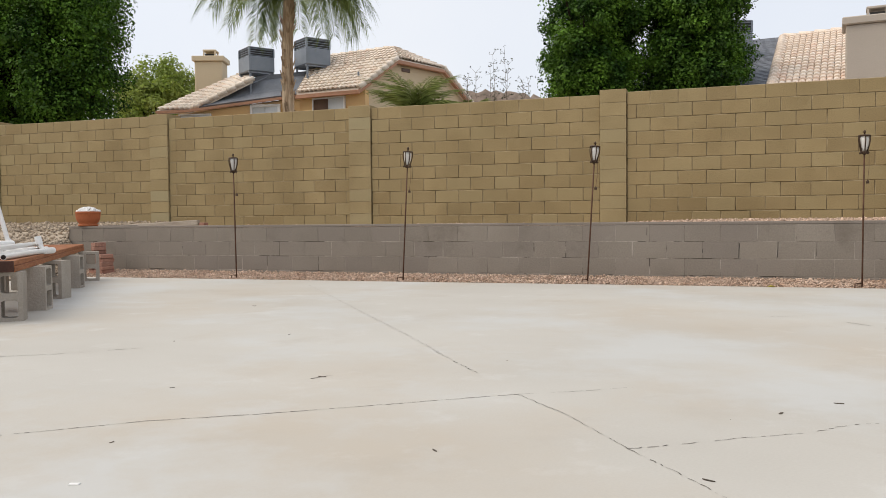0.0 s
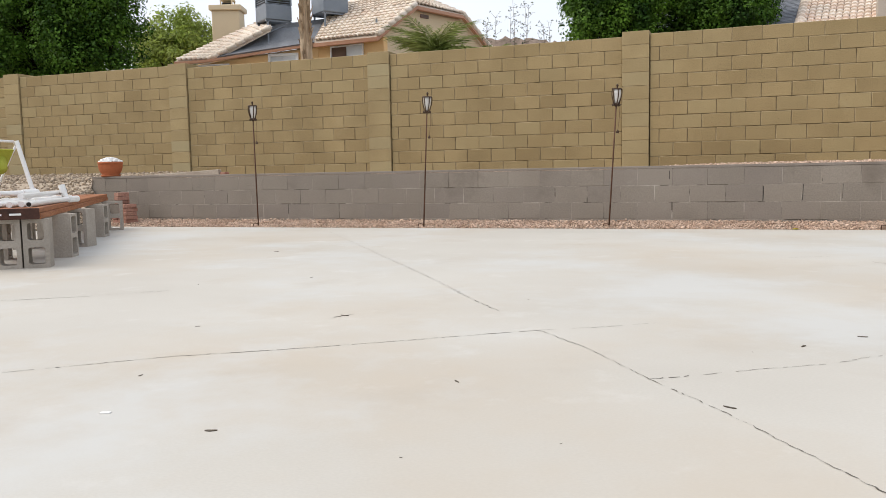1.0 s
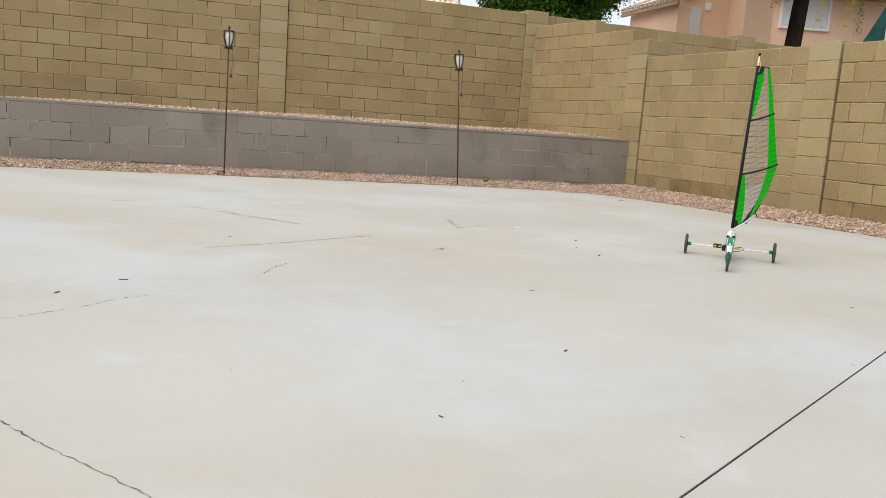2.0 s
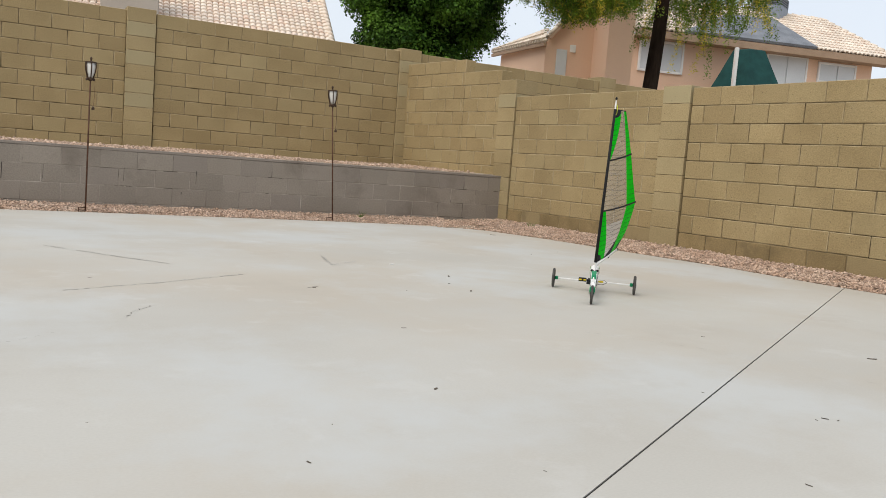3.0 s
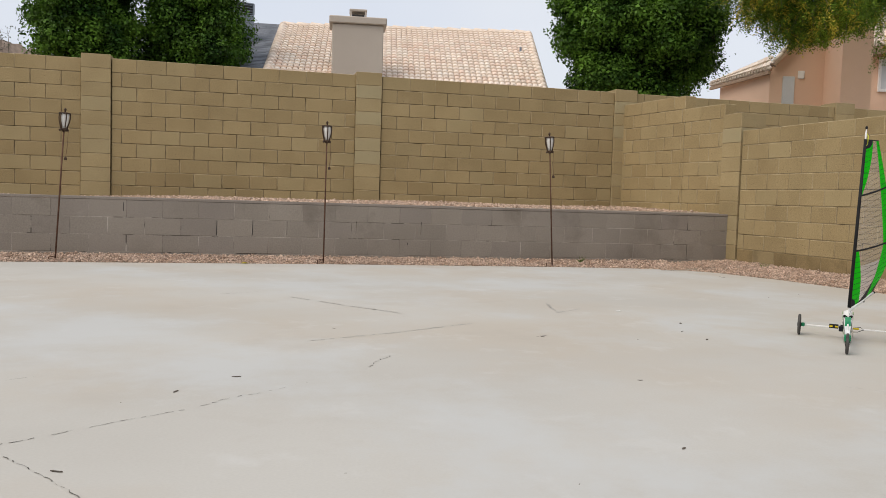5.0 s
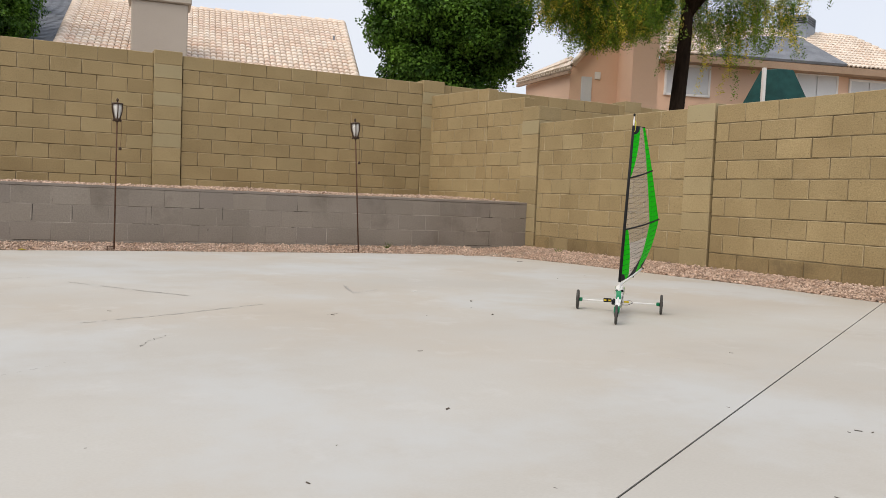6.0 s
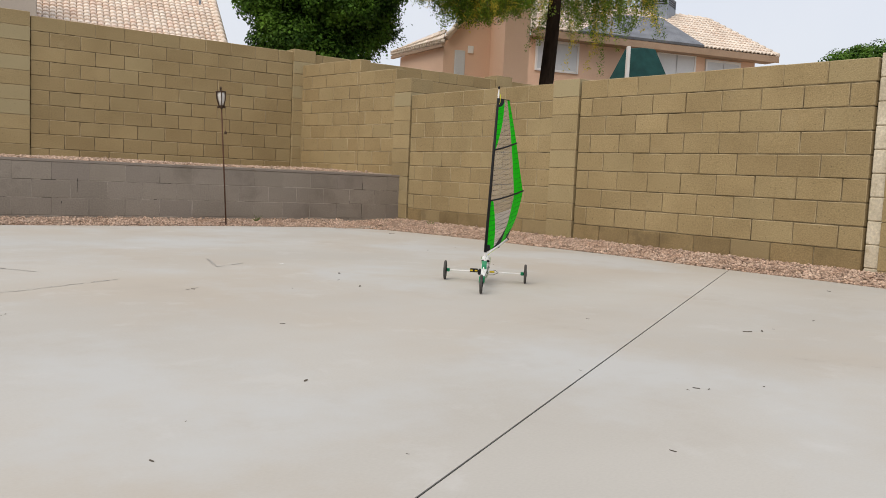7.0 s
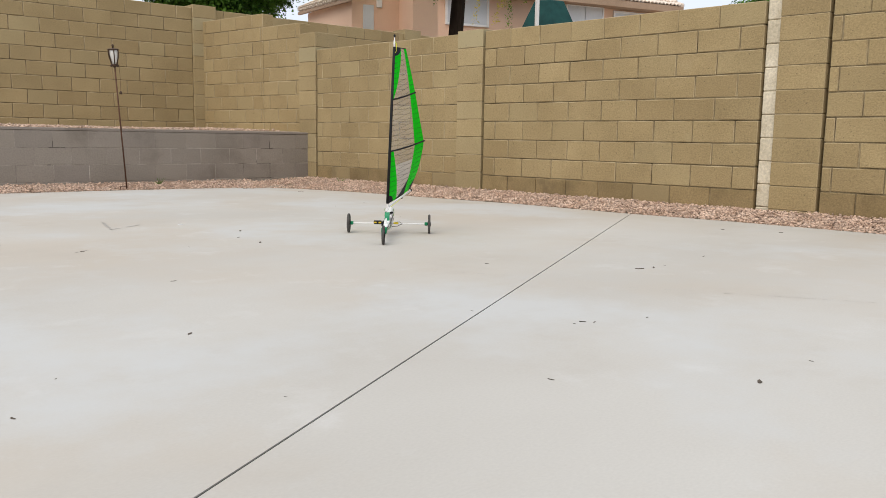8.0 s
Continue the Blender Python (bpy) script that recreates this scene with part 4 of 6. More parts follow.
ridge_tiles(wing, T1, T2, TILEPALE, 0.05, 0.3)
coping = part("roof", Shape().slab([(-3.50, -1.72, 4.56), (-3.50, -2.1, 4.56), N2, (-2.2, -1.72, 6.12)], 0.1), TILEPALE, hc, "tiled gable edge")
ridge_tiles(coping, (-3.50, -2.06, 4.56), N2, TILEPALE, 0.055, 0.3)
part("roof", Shape().slab([(-1.35, -2.1, 5.55), (-1.35, -1.5, 5.55), (-2.2, -1.5, 6.12), N2], 0.1), TILEPALE, hc)
part("fascia", Shape().tube([(-4.07, 1.4, 4.34), (-3.61, -2.1, 4.29)], 0.055, 4), FASCIA_C, hc)
part("fascia", Shape().tube([(-3.50, -2.1, 4.46), (-2.2, -2.1, 6.01), (-1.35, -2.1, 5.43)], 0.05, 4), FASCIA_C, hc)
part("wall", Shape().prism([(-2.16, -2.9), (-1.43, -2.9), (-1.43, -1.89), (-2.16, -1.89)], -0.12, 5.55), STUCCO_C, hc, "stucco bay beside the gable")
part("roof", Shape().slab([(-2.25, -3.0, 5.56), (-1.35, -3.0, 5.56), (-1.35, -1.8, 5.9), (-2.25, -1.8, 5.9)], 0.06), TILEPALE, hc)
roof = tiled(hc, "roof", [(-0.1, -0.1, 5.41), (9.3, -0.1, 5.41), (8.5, 3, 7.1), (0.7, 3, 7.1)], 0.16, 0.27, TILEPALE)
ridge_tiles(roof, (9.3, -0.1, 5.41), (8.5, 3, 7.1), TILEPALE, 0.10, 0.34)
ridge_tiles(roof, (-0.1, -0.1, 5.41), (0.7, 3, 7.1), TILEPALE, 0.13, 0.34)
ridge_tiles(roof, (0.7, 3, 7.1), (8.5, 3, 7.1), TILEPALE, 0.08, 0.4)
part("roof", Shape().slab([(1.5, -0.16, 5.50), (6.2, -0.16, 5.50), (6.0, 2.1, 6.73), (4.1, 1.9, 6.62), (2.4, 0.55, 5.89)], 0.08), SHINGLE, hc, "grey shingled patch")
part("fascia", Shape().box(9.4, 0.05, 0.21, pose(4.6, -0.135, 5.295)), FASCIA_C, hc)
part("eave_soffit", Shape().box(9.3, 0.56, 0.04, pose(4.6, 0.168, 5.225)), FASCIA_C, hc)
window(hc, pose(1.10, 0.42, 4.72), 1.46, 0.90, panes=1, frame_w=0.07)
window(hc, pose(5.55, 0.42, 4.74), 1.48, 0.95, frame_w=0.07)
window(hc, pose(7.45, 0.42, 4.82), 1.38, 0.60, frame_w=0.07)
part("post", Shape().box(0.10, 0.10, 4.95, pose(2.20, -2.0, 2.35), c=0.01), WHITE, hc, "white porch post")
part("door", Shape().box(0.30, 0.05, 0.9, pose(-3.05, -1.915, 3.78), c=0.01), PANE, hc, "pale grey door")
part("vent_cover", Shape().box(0.16, 0.05, 0.20, pose(-2.74, -1.915, 4.28), c=0.01), WHITE, hc)
cooler(pose(18.75, 6.62, 0, 0, 0, -15.9) @ pose(6.35, 2.9, 6.62, 0, 0, 40), 1.0, 0.82, 0.12)
canopy = thing("garden_umbrella", "dark teal canvas garden umbrella, half closed", "umbrella", pose(18.75, 6.62, 0, 0, 0, -15.9) @ pose(3.22, -1.0, 0))
part("pole", Shape().tube([(0, 0, -0.1), (0, 0, 4.97)], 0.03, 8), WHITE, canopy)
part("canopy", Shape().lathe([(1.18, 3.70), (1.15, 3.75), (0.95, 4.10), (0.52, 4.92), (0.45, 4.95)], 6), TEAL, canopy)


# ---- plants ----
def leaves(centres, normals, size, rng, fold=0.25, long=1.7):
    """Folded pointed leaves at places, facing about along the normals."""
    n = len(centres)
    nr = normals + rng.normal(0, 0.42, (n, 3))
    nr /= np.linalg.norm(nr, axis=1, keepdims=True) + 1e-9
    ax = np.cross(nr, rng.normal(size=(n, 3)))
    ax /= np.linalg.norm(ax, axis=1, keepdims=True) + 1e-9
    side = np.cross(nr, ax)
    s = size * np.exp(rng.normal(0, 0.25, (n, 1)))
    a, b = centres - ax * s * long / 2, centres + ax * s * long / 2
    l, r = centres - side * s / 2 + nr * s * fold, centres + side * s / 2 + nr * s * fold
    v = np.stack([a, l, b, r], 1).reshape(-1, 3)
    f = np.arange(4 * n).reshape(n, 4)
    return v, f


def crown_points(centre, radii, clumps, per, spread, rng, flat_bottom=None):
    """Leaf places in clumps about an uneven ellipsoid."""
    d = rng.normal(size=(clumps, 3))
    d /= np.linalg.norm(d, axis=1, keepdims=True)
    rad = (0.35 + 0.65 * rng.random((clumps, 1)) ** 0.45) * (0.86 + 0.28 * rng.random((clumps, 1)))
    cc = np.array(centre) + d * rad * np.array(radii)
    cr = spread * (0.6 + 0.8 * rng.random((clumps, 1)))
    q = rng.normal(size=(clumps, per, 3))
    q /= np.linalg.norm(q, axis=2, keepdims=True)
    rr = rng.random((clumps, per, 1)) ** 0.4
    pts = (cc[:, None] + q * rr * cr[:, None] * np.array([1, 1, 0.8])).reshape(-1, 3)
    nrm = (q * 0.8 + np.array([0, 0, 0.5])).reshape(-1, 3)
    return pts, nrm, cc


def tree(name, label, base, centre, radii, clumps, per, spread, size, material, bark, seed, trunk=0.18, category="tree", sprigs=()):
    rng = np.random.default_rng(seed)
    ob = thing(name, label, category, pose(*base))
    pts, nrm, cc = crown_points(Vector(centre) - Vector(base), radii, clumps, per, spread, rng)
    for x, z, r in sprigs:
        q = rng.normal(size=(int(900 * r / 0.3), 3)) * (r * 0.55, r * 0.8, r * 0.42) + np.array((x - base[0], centre[1] - base[1], z - base[2]))
        pts, nrm = np.concatenate([pts, q]), np.concatenate([nrm, np.tile([0, -0.3, 0.6], (len(q), 1))])
        cc = np.concatenate([cc, q[:1]])
    v, f = leaves(pts, nrm, size, rng)
    part("crown", bulk("crown", v, f, material), material, ob)
    mid = Vector(centre) - Vector(base)
    fork = Vector((mid.x * 0.5, mid.y * 0.5, max(0.8, mid.z - radii[2] * 0.75)))
    part("trunk", Shape().tube([(0, 0, -0.1), fork * 0.5 + Vector((0.06, 0, 0)), fork], [trunk, trunk * 0.85, trunk * 0.7], 10), bark, ob, smooth=True)
    for c in cc[::max(1, len(cc) // 26)]:
        end = Vector(c)
        part("limb", Shape().tube([fork, fork.lerp(end, 0.5) + Vector((0, 0, 0.15)), end], [trunk * 0.4, trunk * 0.22, 0.015], 6), bark, ob, smooth=True)
    return ob


tree("ficus_tree", "large dense dark green ficus tree behind the wall", (-14.6, 2.7, -0.12), (-14.5, 2.6, 4.9), (2.5, 1.6, 2.7), 350, 520, 0.50, 0.044, LEAF, BARK, 11, 0.25)
tree("ficus_tree", "upright dark green ficus tree behind the wall", (-1.7, 6.7, -0.12), (-1.62, 6.7, 4.8), (1.02, 1.1, 2.5), 200, 420, 0.40, 0.044, LEAF, BARK, 12, 0.16)
tree("ficus_tree", "upright dark green ficus tree beside another", (0.75, 7.2, -0.12), (0.62, 7.2, 4.8), (1.05, 1.1, 2.4), 200, 420, 0.38, 0.044, LEAF, BARK, 13, 0.16)
tree("ficus_tree", "rounded dark green ficus tree at the yard's far corner", (10.5, 4.8, -0.12), (10.45, 4.7, 5.0), (1.72, 1.5, 2.35), 330, 560, 0.42, 0.046, LEAF, BARK, 14, 0.18, sprigs=((12.35, 4.15, 0.30), (12.15, 4.55, 0.34), (12.45, 4.95, 0.24), (12.0, 3.85, 0.28), (12.2, 5.4, 0.30), (8.75, 5.3, 0.26), (8.7, 4.7, 0.24)))
tree("olive_tree", "airy pale olive-green tree beyond the house", (-18.7, 12.9, -0.12), (-18.7, 12.9, 4.7), (2.1, 1.6, 2.0), 230, 120, 0.45, 0.07, LEAFPALE, BARK, 15, 0.12)
tree("distant_tree", "distant dull green tree", (43.0, 9.0, -0.12), (44.0, 9.0, 6.45), (2.7, 2.4, 1.6), 210, 420, 0.75, 0.085, LEAF, BARK, 16, 0.25)


def mesquite(base, seed):
    """A leaning dark trunk, spreading limbs and hanging sprays of fine leaflets, some turned yellow."""
    rng = np.random.default_rng(seed)
    ob = thing("mesquite_tree", "tall mesquite with dark leaning trunk and drooping yellow-green foliage", "tree", pose(*base))
    part("trunk", Shape().tube([(-0.1, 0, 0), (-0.02, 0, 2.8), (0.10, 0.0, 4.2), (0.16, 0.02, 5.2), (0.3, 0.05, 6.0)], [0.19, 0.165, 0.150, 0.135, 0.12], 12), BARK, ob, smooth=True)
    sprays = {LEAFMESQ: [], LEAFYELLOW: []}
    twigs = Shape()
    for i in range(26):
        a = 2 * math.pi * i / 26 + rng.uniform(-0.2, 0.2)
        reach = rng.uniform(1.4, 4.0)
        end = Vector((0.3 + reach * math.cos(a), reach * math.sin(a), rng.uniform(6.0, 7.8)))
        part("limb", Shape().tube([(0.2, 0, 5.3 + rng.uniform(-0.3, 0.6)), Vector((0.25, 0, 5.9)).lerp(end, 0.5) + Vector((0, 0, 0.5)), end], [0.09, 0.05, 0.02], 6), BARK, ob, smooth=True)
    hubs = []

    def skirt(x):
        """The height to which the sprays hang on the western side."""
        return np.interp(x, [-3.5, -2.7, -2.1, -1.5, -1.0], [5.35, 4.7, 4.2, 4.2, 4.75])

    for i in range(60):
        a, r = rng.uniform(0, 2 * math.pi), 3.6 * math.sqrt(rng.random())
        hubs.append((0.2 + r * math.cos(a), r * math.sin(a), rng.uniform(6.7, 8.4) - 0.035 * r * r))
    for i in range(58):
        x = rng.uniform(-3.5, -1.0)
        hubs.append((x, rng.uniform(-1.2, 1.2), skirt(x) + rng.uniform(0.45, 1.5)))
    hubs += [(rng.uniform(0.5, 2.0), rng.uniform(-1.0, 1.0), rng.uniform(4.9, 6.0)) for _ in range(14)] + [(rng.uniform(2.0, 3.4), rng.uniform(-0.8, 0.8), rng.uniform(5.2, 6.2)) for _ in range(5)]
    for i in range(3000):
        hub = hubs[i % len(hubs)]
        if hub[0] > 0.4 and hub[2] < 6.3 and rng.random() < 0.5:
            continue
        a = rng.uniform(0, 2 * math.pi)
        top = np.array(hub) + rng.normal(0, 1, 3) * (0.19, 0.19, 0.13)
        length = rng.uniform(0.35, 1.1) * (1.55 if rng.random() < 0.09 else 1)
        if hub[0] < -0.9 and hub[2] < 6.6:
            length = min(length, max(0.3, top[2] - skirt(hub[0]) + rng.uniform(-0.2, 0.15)))
        sway = rng.normal(0, 0.16, 2)
        m = int(length * 190)
        t = np.linspace(0, 1, m)[:, None]
        line = top + np.concatenate([sway[0] * t + 0.12 * np.sin(3 * t + a), sway[1] * t, -length * t], 1)
        pts = line + rng.normal(0, 0.042, (m, 3))
        sprays[LEAFYELLOW if rng.random() < 0.16 else LEAFMESQ].append(pts)
        if i % 4 == 0:
            twigs.tube([line[0], line[m // 2], line[-1]], [0.008, 0.005, 0.002], 3, cap=False)
    for material, lists in sprays.items():
        pts = np.concatenate(lists)
        v, f = leaves(pts, np.tile([0, 0, 0.3], (len(pts), 1)), 0.0165, rng, 0.1, 3.2)
        part("foliage", bulk("foliage", v, f, material), material, ob)
    tagged(part("brushwood", twigs, TWIG, ob), kind="stuff")
    return ob


mesquite((14.40, 1.05, -0.12), 21)


def frond(length, droop, leaflet, rng, lift=0.9, n=120, broad=1.0):
    """A feather frond rising from the origin along +x and arching down: rachis and leaflets."""
    pts = []
    for i in range(12):
        t = i / 11
        pts.append(Vector((length * (t * 0.95 + 0.05 * t * t), 0, length * (lift * t * (1 - 0.55 * t) - droop * t * t * t))))
    sh = Shape().tube(pts, [0.018 * (1 - 0.85 * i / 11) + 0.003 for i in range(12)], 5)
    for i in range(n):
        t = 0.12 + 0.88 * i / n
        k = min(int(t * 11), 10)
        p = pts[k].lerp(pts[k + 1], t * 11 - k)
        d = (pts[k + 1] - pts[k]).normalized()
        for s in (-1, 1):
            ll = leaflet * (0.55 + 0.6 * math.sin(math.pi * min(1, t * 0.9 + 0.1))) * rng.uniform(0.85, 1.1)
            out = (Vector((0, s, 0)) + d * rng.uniform(0.5, 1.3) + Vector((0, 0, rng.uniform(-0.1, 0.45)))).normalized()
            tip = p + out * ll + Vector((0, 0, -ll * rng.uniform(0.35, 1.2)))
            mid = p + out * ll * 0.5 + Vector((0, 0, -0.02))
            w = d * (0.004 + 0.0042 * length) * broad
            sh.add([p - w * 0.5, mid - w, tip, mid + w], [(0, 1, 2, 3)])
    return sh


def palm(name, label, base, height, fronds, length, trunk, seed, droop=0.9, tilt=(-38, 12), broad=1.0, lift=(0.45, 1.15), leaf=LEAFPALM):
    rng = random.Random(seed)
    ob = thing(name, label, "palm", pose(*base))
    if height > 0.8:
        rings = [(0.05 * math.sin(z * 1.1), 0, z) for z in np.linspace(-0.05, height, 24)]
        part("trunk", Shape().tube(rings, [trunk * (1.15 - 0.25 * i / 23) * (1 + 0.05 * (i % 2)) for i in range(24)], 12), PALMBARK, ob)
        for i in range(90):
            z = height * (0.30 + 0.70 * rng.random() ** 0.8)
            a = rng.uniform(0, 6.28)
            m = pose(0.05 * math.sin(z * 1.1), 0, z, 0, 0, math.degrees(a)) @ pose(trunk * 0.93, 0, 0, 0, 14, 0)
            part("boot", Shape().add([(-0.01, -0.055, -0.16), (-0.01, 0.055, -0.16), (0.045, 0.016, 0.17), (0.045, -0.016, 0.17), (0.042, 0, 0.0)], [(0, 1, 4), (1, 2, 4), (2, 3, 4), (3, 0, 4), (0, 3, 2, 1)]), PALMBARK, ob, m=m)
    kinds = []
    for k in range(5):
        me = frond(length * rng.uniform(0.85, 1.1), droop * rng.uniform(0.8, 1.25), length * 0.29, rng, rng.uniform(*lift), 200 if length > 1.7 else 60, broad).mesh("frond", leaf)
        kinds.append(me)
    for i in range(fronds):
        a = 360 * i / fronds * 2.4
        part("frond", kinds[i % 5], leaf, ob, m=pose(0.05 * math.sin(height * 1.1), 0, height, 0, 0, a + rng.uniform(-12, 12)) @ pose(0, 0, 0, 0, rng.uniform(*tilt), 0))
    return ob


palm("palm_tree", "palm with a shaggy tan trunk and arching feather fronds", (-8.35, 4.28, -0.12), 6.75, 42, 1.85, 0.135, 31, 1.05)
palm("pygmy_palm", "low feather palm arching over the wall", (-5.2, 4.3, -0.12), 3.08, 18, 1.10, 0.1, 32, 0.62, (-86, -48), 1.5, (0.0, 0.15), LEAFPYGMY)
palm("pygmy_palm", "small spiky palm rising just over the wall", (-4.15, 4.6, -0.12), 2.95, 13, 0.75, 0.08, 33, 0.5, (-84, -40), 1.5, (0.0, 0.15), LEAFPYGMY)


def dry_shrub(base, height, seed, stems=5):
    """Bare upright stems with a few small leaves."""
    rng = random.Random(seed)
    ob = thing("dry_shrub", "sparse twiggy shrub showing over the wall", "shrub", pose(*base), group="twiggy shrubs")
    pts = []
    for i in range(stems):
        p = Vector((rng.uniform(-0.1, 0.1), 0, 0))
        line = [p]
        for k in range(8):
            line.append(line[-1] + Vector((rng.uniform(-0.05, 0.05), rng.uniform(-0.05, 0.05), height / 8 * rng.uniform(0.85, 1.12))))
        part("stem", Shape().tube(line, [0.012 - 0.0011 * k for k in range(9)], 4), TWIG, ob)
        for q in [line[k].lerp(line[k + 1], f) for k in range(6, 8) for f in (0, 0.33, 0.66)] + [line[8]]:
            for k in range(3):
                e = q + Vector((rng.uniform(-0.15, 0.15), rng.uniform(-0.1, 0.1), rng.uniform(0, 0.16)))
                part("twig", Shape().tube([q, e], [0.005, 0.002], 3), TWIG, ob)
                pts += [e + Vector((rng.uniform(-0.03, 0.03), 0, rng.uniform(-0.03, 0.03))) for _ in range(3)]
    r2 = np.random.default_rng(seed)
    arr = np.array([tuple(p) for p in pts])
    v, f = leaves(arr, np.tile([0, -0.5, 0.5], (len(arr), 1)), 0.026, r2)
    part("foliage", bulk("foliage", v, f, LEAFDUSTY), LEAFDUSTY, ob)


dry_shrub((-4.05, 6.8, -0.12), 4.80, 41, 3)
dry_shrub((-3.62, 6.8, -0.12), 5.0, 42, 1)
dry_shrub((-3.30, 7.0, -0.12), 4.35, 44, 3)
dry_shrub((-4.75, 6.8, -0.12), 4.55, 43, 3)
hill = Shape()
hr = random.Random(9)
gx, gy = 110, 24
for j in range(gy):
    for i in range(gx):
        u, v = i / (gx - 1), j / (gy - 1)
        hill.v.append((-46 + 52 * u, 44 + 26 * v, -0.2 + 15.2 * math.sin(math.pi * u) * math.sin(math.pi * (0.25 + 0.6 * v)) * (0.62 + 0.38 * v) + hr.uniform(-0.42, 0.42)))
hill.f = [(j * gx + i, j * gx + i + 1, (j + 1) * gx + i + 1, (j + 1) * gx + i) for j in range(gy - 1) for i in range(gx - 1)]
solid("hill", hill, ROCK, "distant bare brown rocky hill", "hill", kind="structure", smooth=True)


# ---- bench on cinder blocks, with its load ----
BENCH = pose(-4.09, -7.71, 0, 0, 0, 127.1)


def cinder(m):
    """A two-cell concrete block on end: webs and face shells round two open cells."""
    ob = thing("cinder_block", "rough grey two-cell concrete block standing on end", "block", m, group="bench supports")
    sh = Shape()
    w, d, h, t = 0.194, 0.194, 0.394, 0.029
    n = 24
    for z0 in (0.0, h / 2):
        hw, hh = w / 2, h / 4
        rim, cell = [], []
        for k in range(n):
            a = math.atan2(hh, hw) + 2 * math.pi * k / n if k % 6 == 0 else 2 * math.pi * (k + 0.6) / n + 0.62
            c, s = math.cos(a), math.sin(a)
            f = min(hw / max(abs(c), 1e-6), hh / max(abs(s), 1e-6))
            rim.append((c * f, s * f))
            g = (abs(c / (hw - t)) ** 11 + abs(s / (hh - t * 0.75)) ** 11) ** (-1 / 11)
            cell.append((c * g, s * g))
        rim = sorted(rim, key=lambda p: math.atan2(p[1], p[0]))
        cell = sorted(cell, key=lambda p: math.atan2(p[1], p[0]))
        for k in (-1, 1):
            for sx in (-1, 1):
                i = min(range(n), key=lambda j: (rim[j][0] - sx * hw) ** 2 + (rim[j][1] - k * hh) ** 2)
                rim[i] = (sx * hw, k * hh)
        zc = z0 + h / 4
        vs = [(x, -d / 2, zc + z) for x, z in rim] + [(x, -d / 2, zc + z) for x, z in cell] + [(x, d / 2, zc + z) for x, z in rim] + [(x * 0.9, d / 2, zc + z * 0.9) for x, z in cell]
        fs = []
        for i in range(n):
            j = (i + 1) % n
            fs += [(i, j, n + j, n + i), (2 * n + j, 2 * n + i, 3 * n + i, 3 * n + j), (n + i, n + j, 3 * n + j, 3 * n + i)]
            if not (abs(rim[i][1] - rim[j][1]) < 1e-6 and abs(rim[i][1] + zc - h / 2) < 1e-6):
                fs.append((j, i, 2 * n + i, 2 * n + j))
        sh.add(vs, fs)
    me = sh.mesh("shell", CINDER)
    fix_normals(me)
    part("shell", me, CINDER, ob)
    return ob


blk = cinder(BENCH @ pose(0.10, 0.045, 0, 0, 0, 90))
for x, y, a in ((0.10, 0.255, 90), (0.93, -0.025, -10), (0.93, 0.52, 0), (2.10, -0.04, 68), (2.10, 0.52, 90), (3.50, -0.045, -9), (3.50, 0.52, 0), (4.76, -0.13, 90), (4.76, 0.52, 90)):
    copy_thing(blk, BENCH @ pose(x, y, 0, 0, 0, a + 2.0 * math.sin(7 * x)))
bench = thing("plank_bench", "long reddish-brown plank bench resting on concrete blocks", "bench", BENCH)
for i in range(4):
    part("plank", Shape().box(5.22, 0.158, 0.042, pose(2.58, 0.08 + 0.162 * i, 0.464), c=0.005), WOOD, bench)
for y in (0.012, 0.628):
    part("apron", Shape().box(5.20, 0.036, 0.047, pose(2.58, y, 0.4185), c=0.004), WOOD, bench)
part("end_board", Shape().box(0.030, 0.648, 0.088, pose(-0.047, 0.323, 0.441), c=0.004), DARKWOOD, bench, "dark weathered end board")
for y in (0.17, 0.31, 0.45):
    part("bracket", Shape().box(0.006, 0.085, 0.016, pose(-0.064, y, 0.438), c=0.002), PVC, bench, "pale metal bracket")


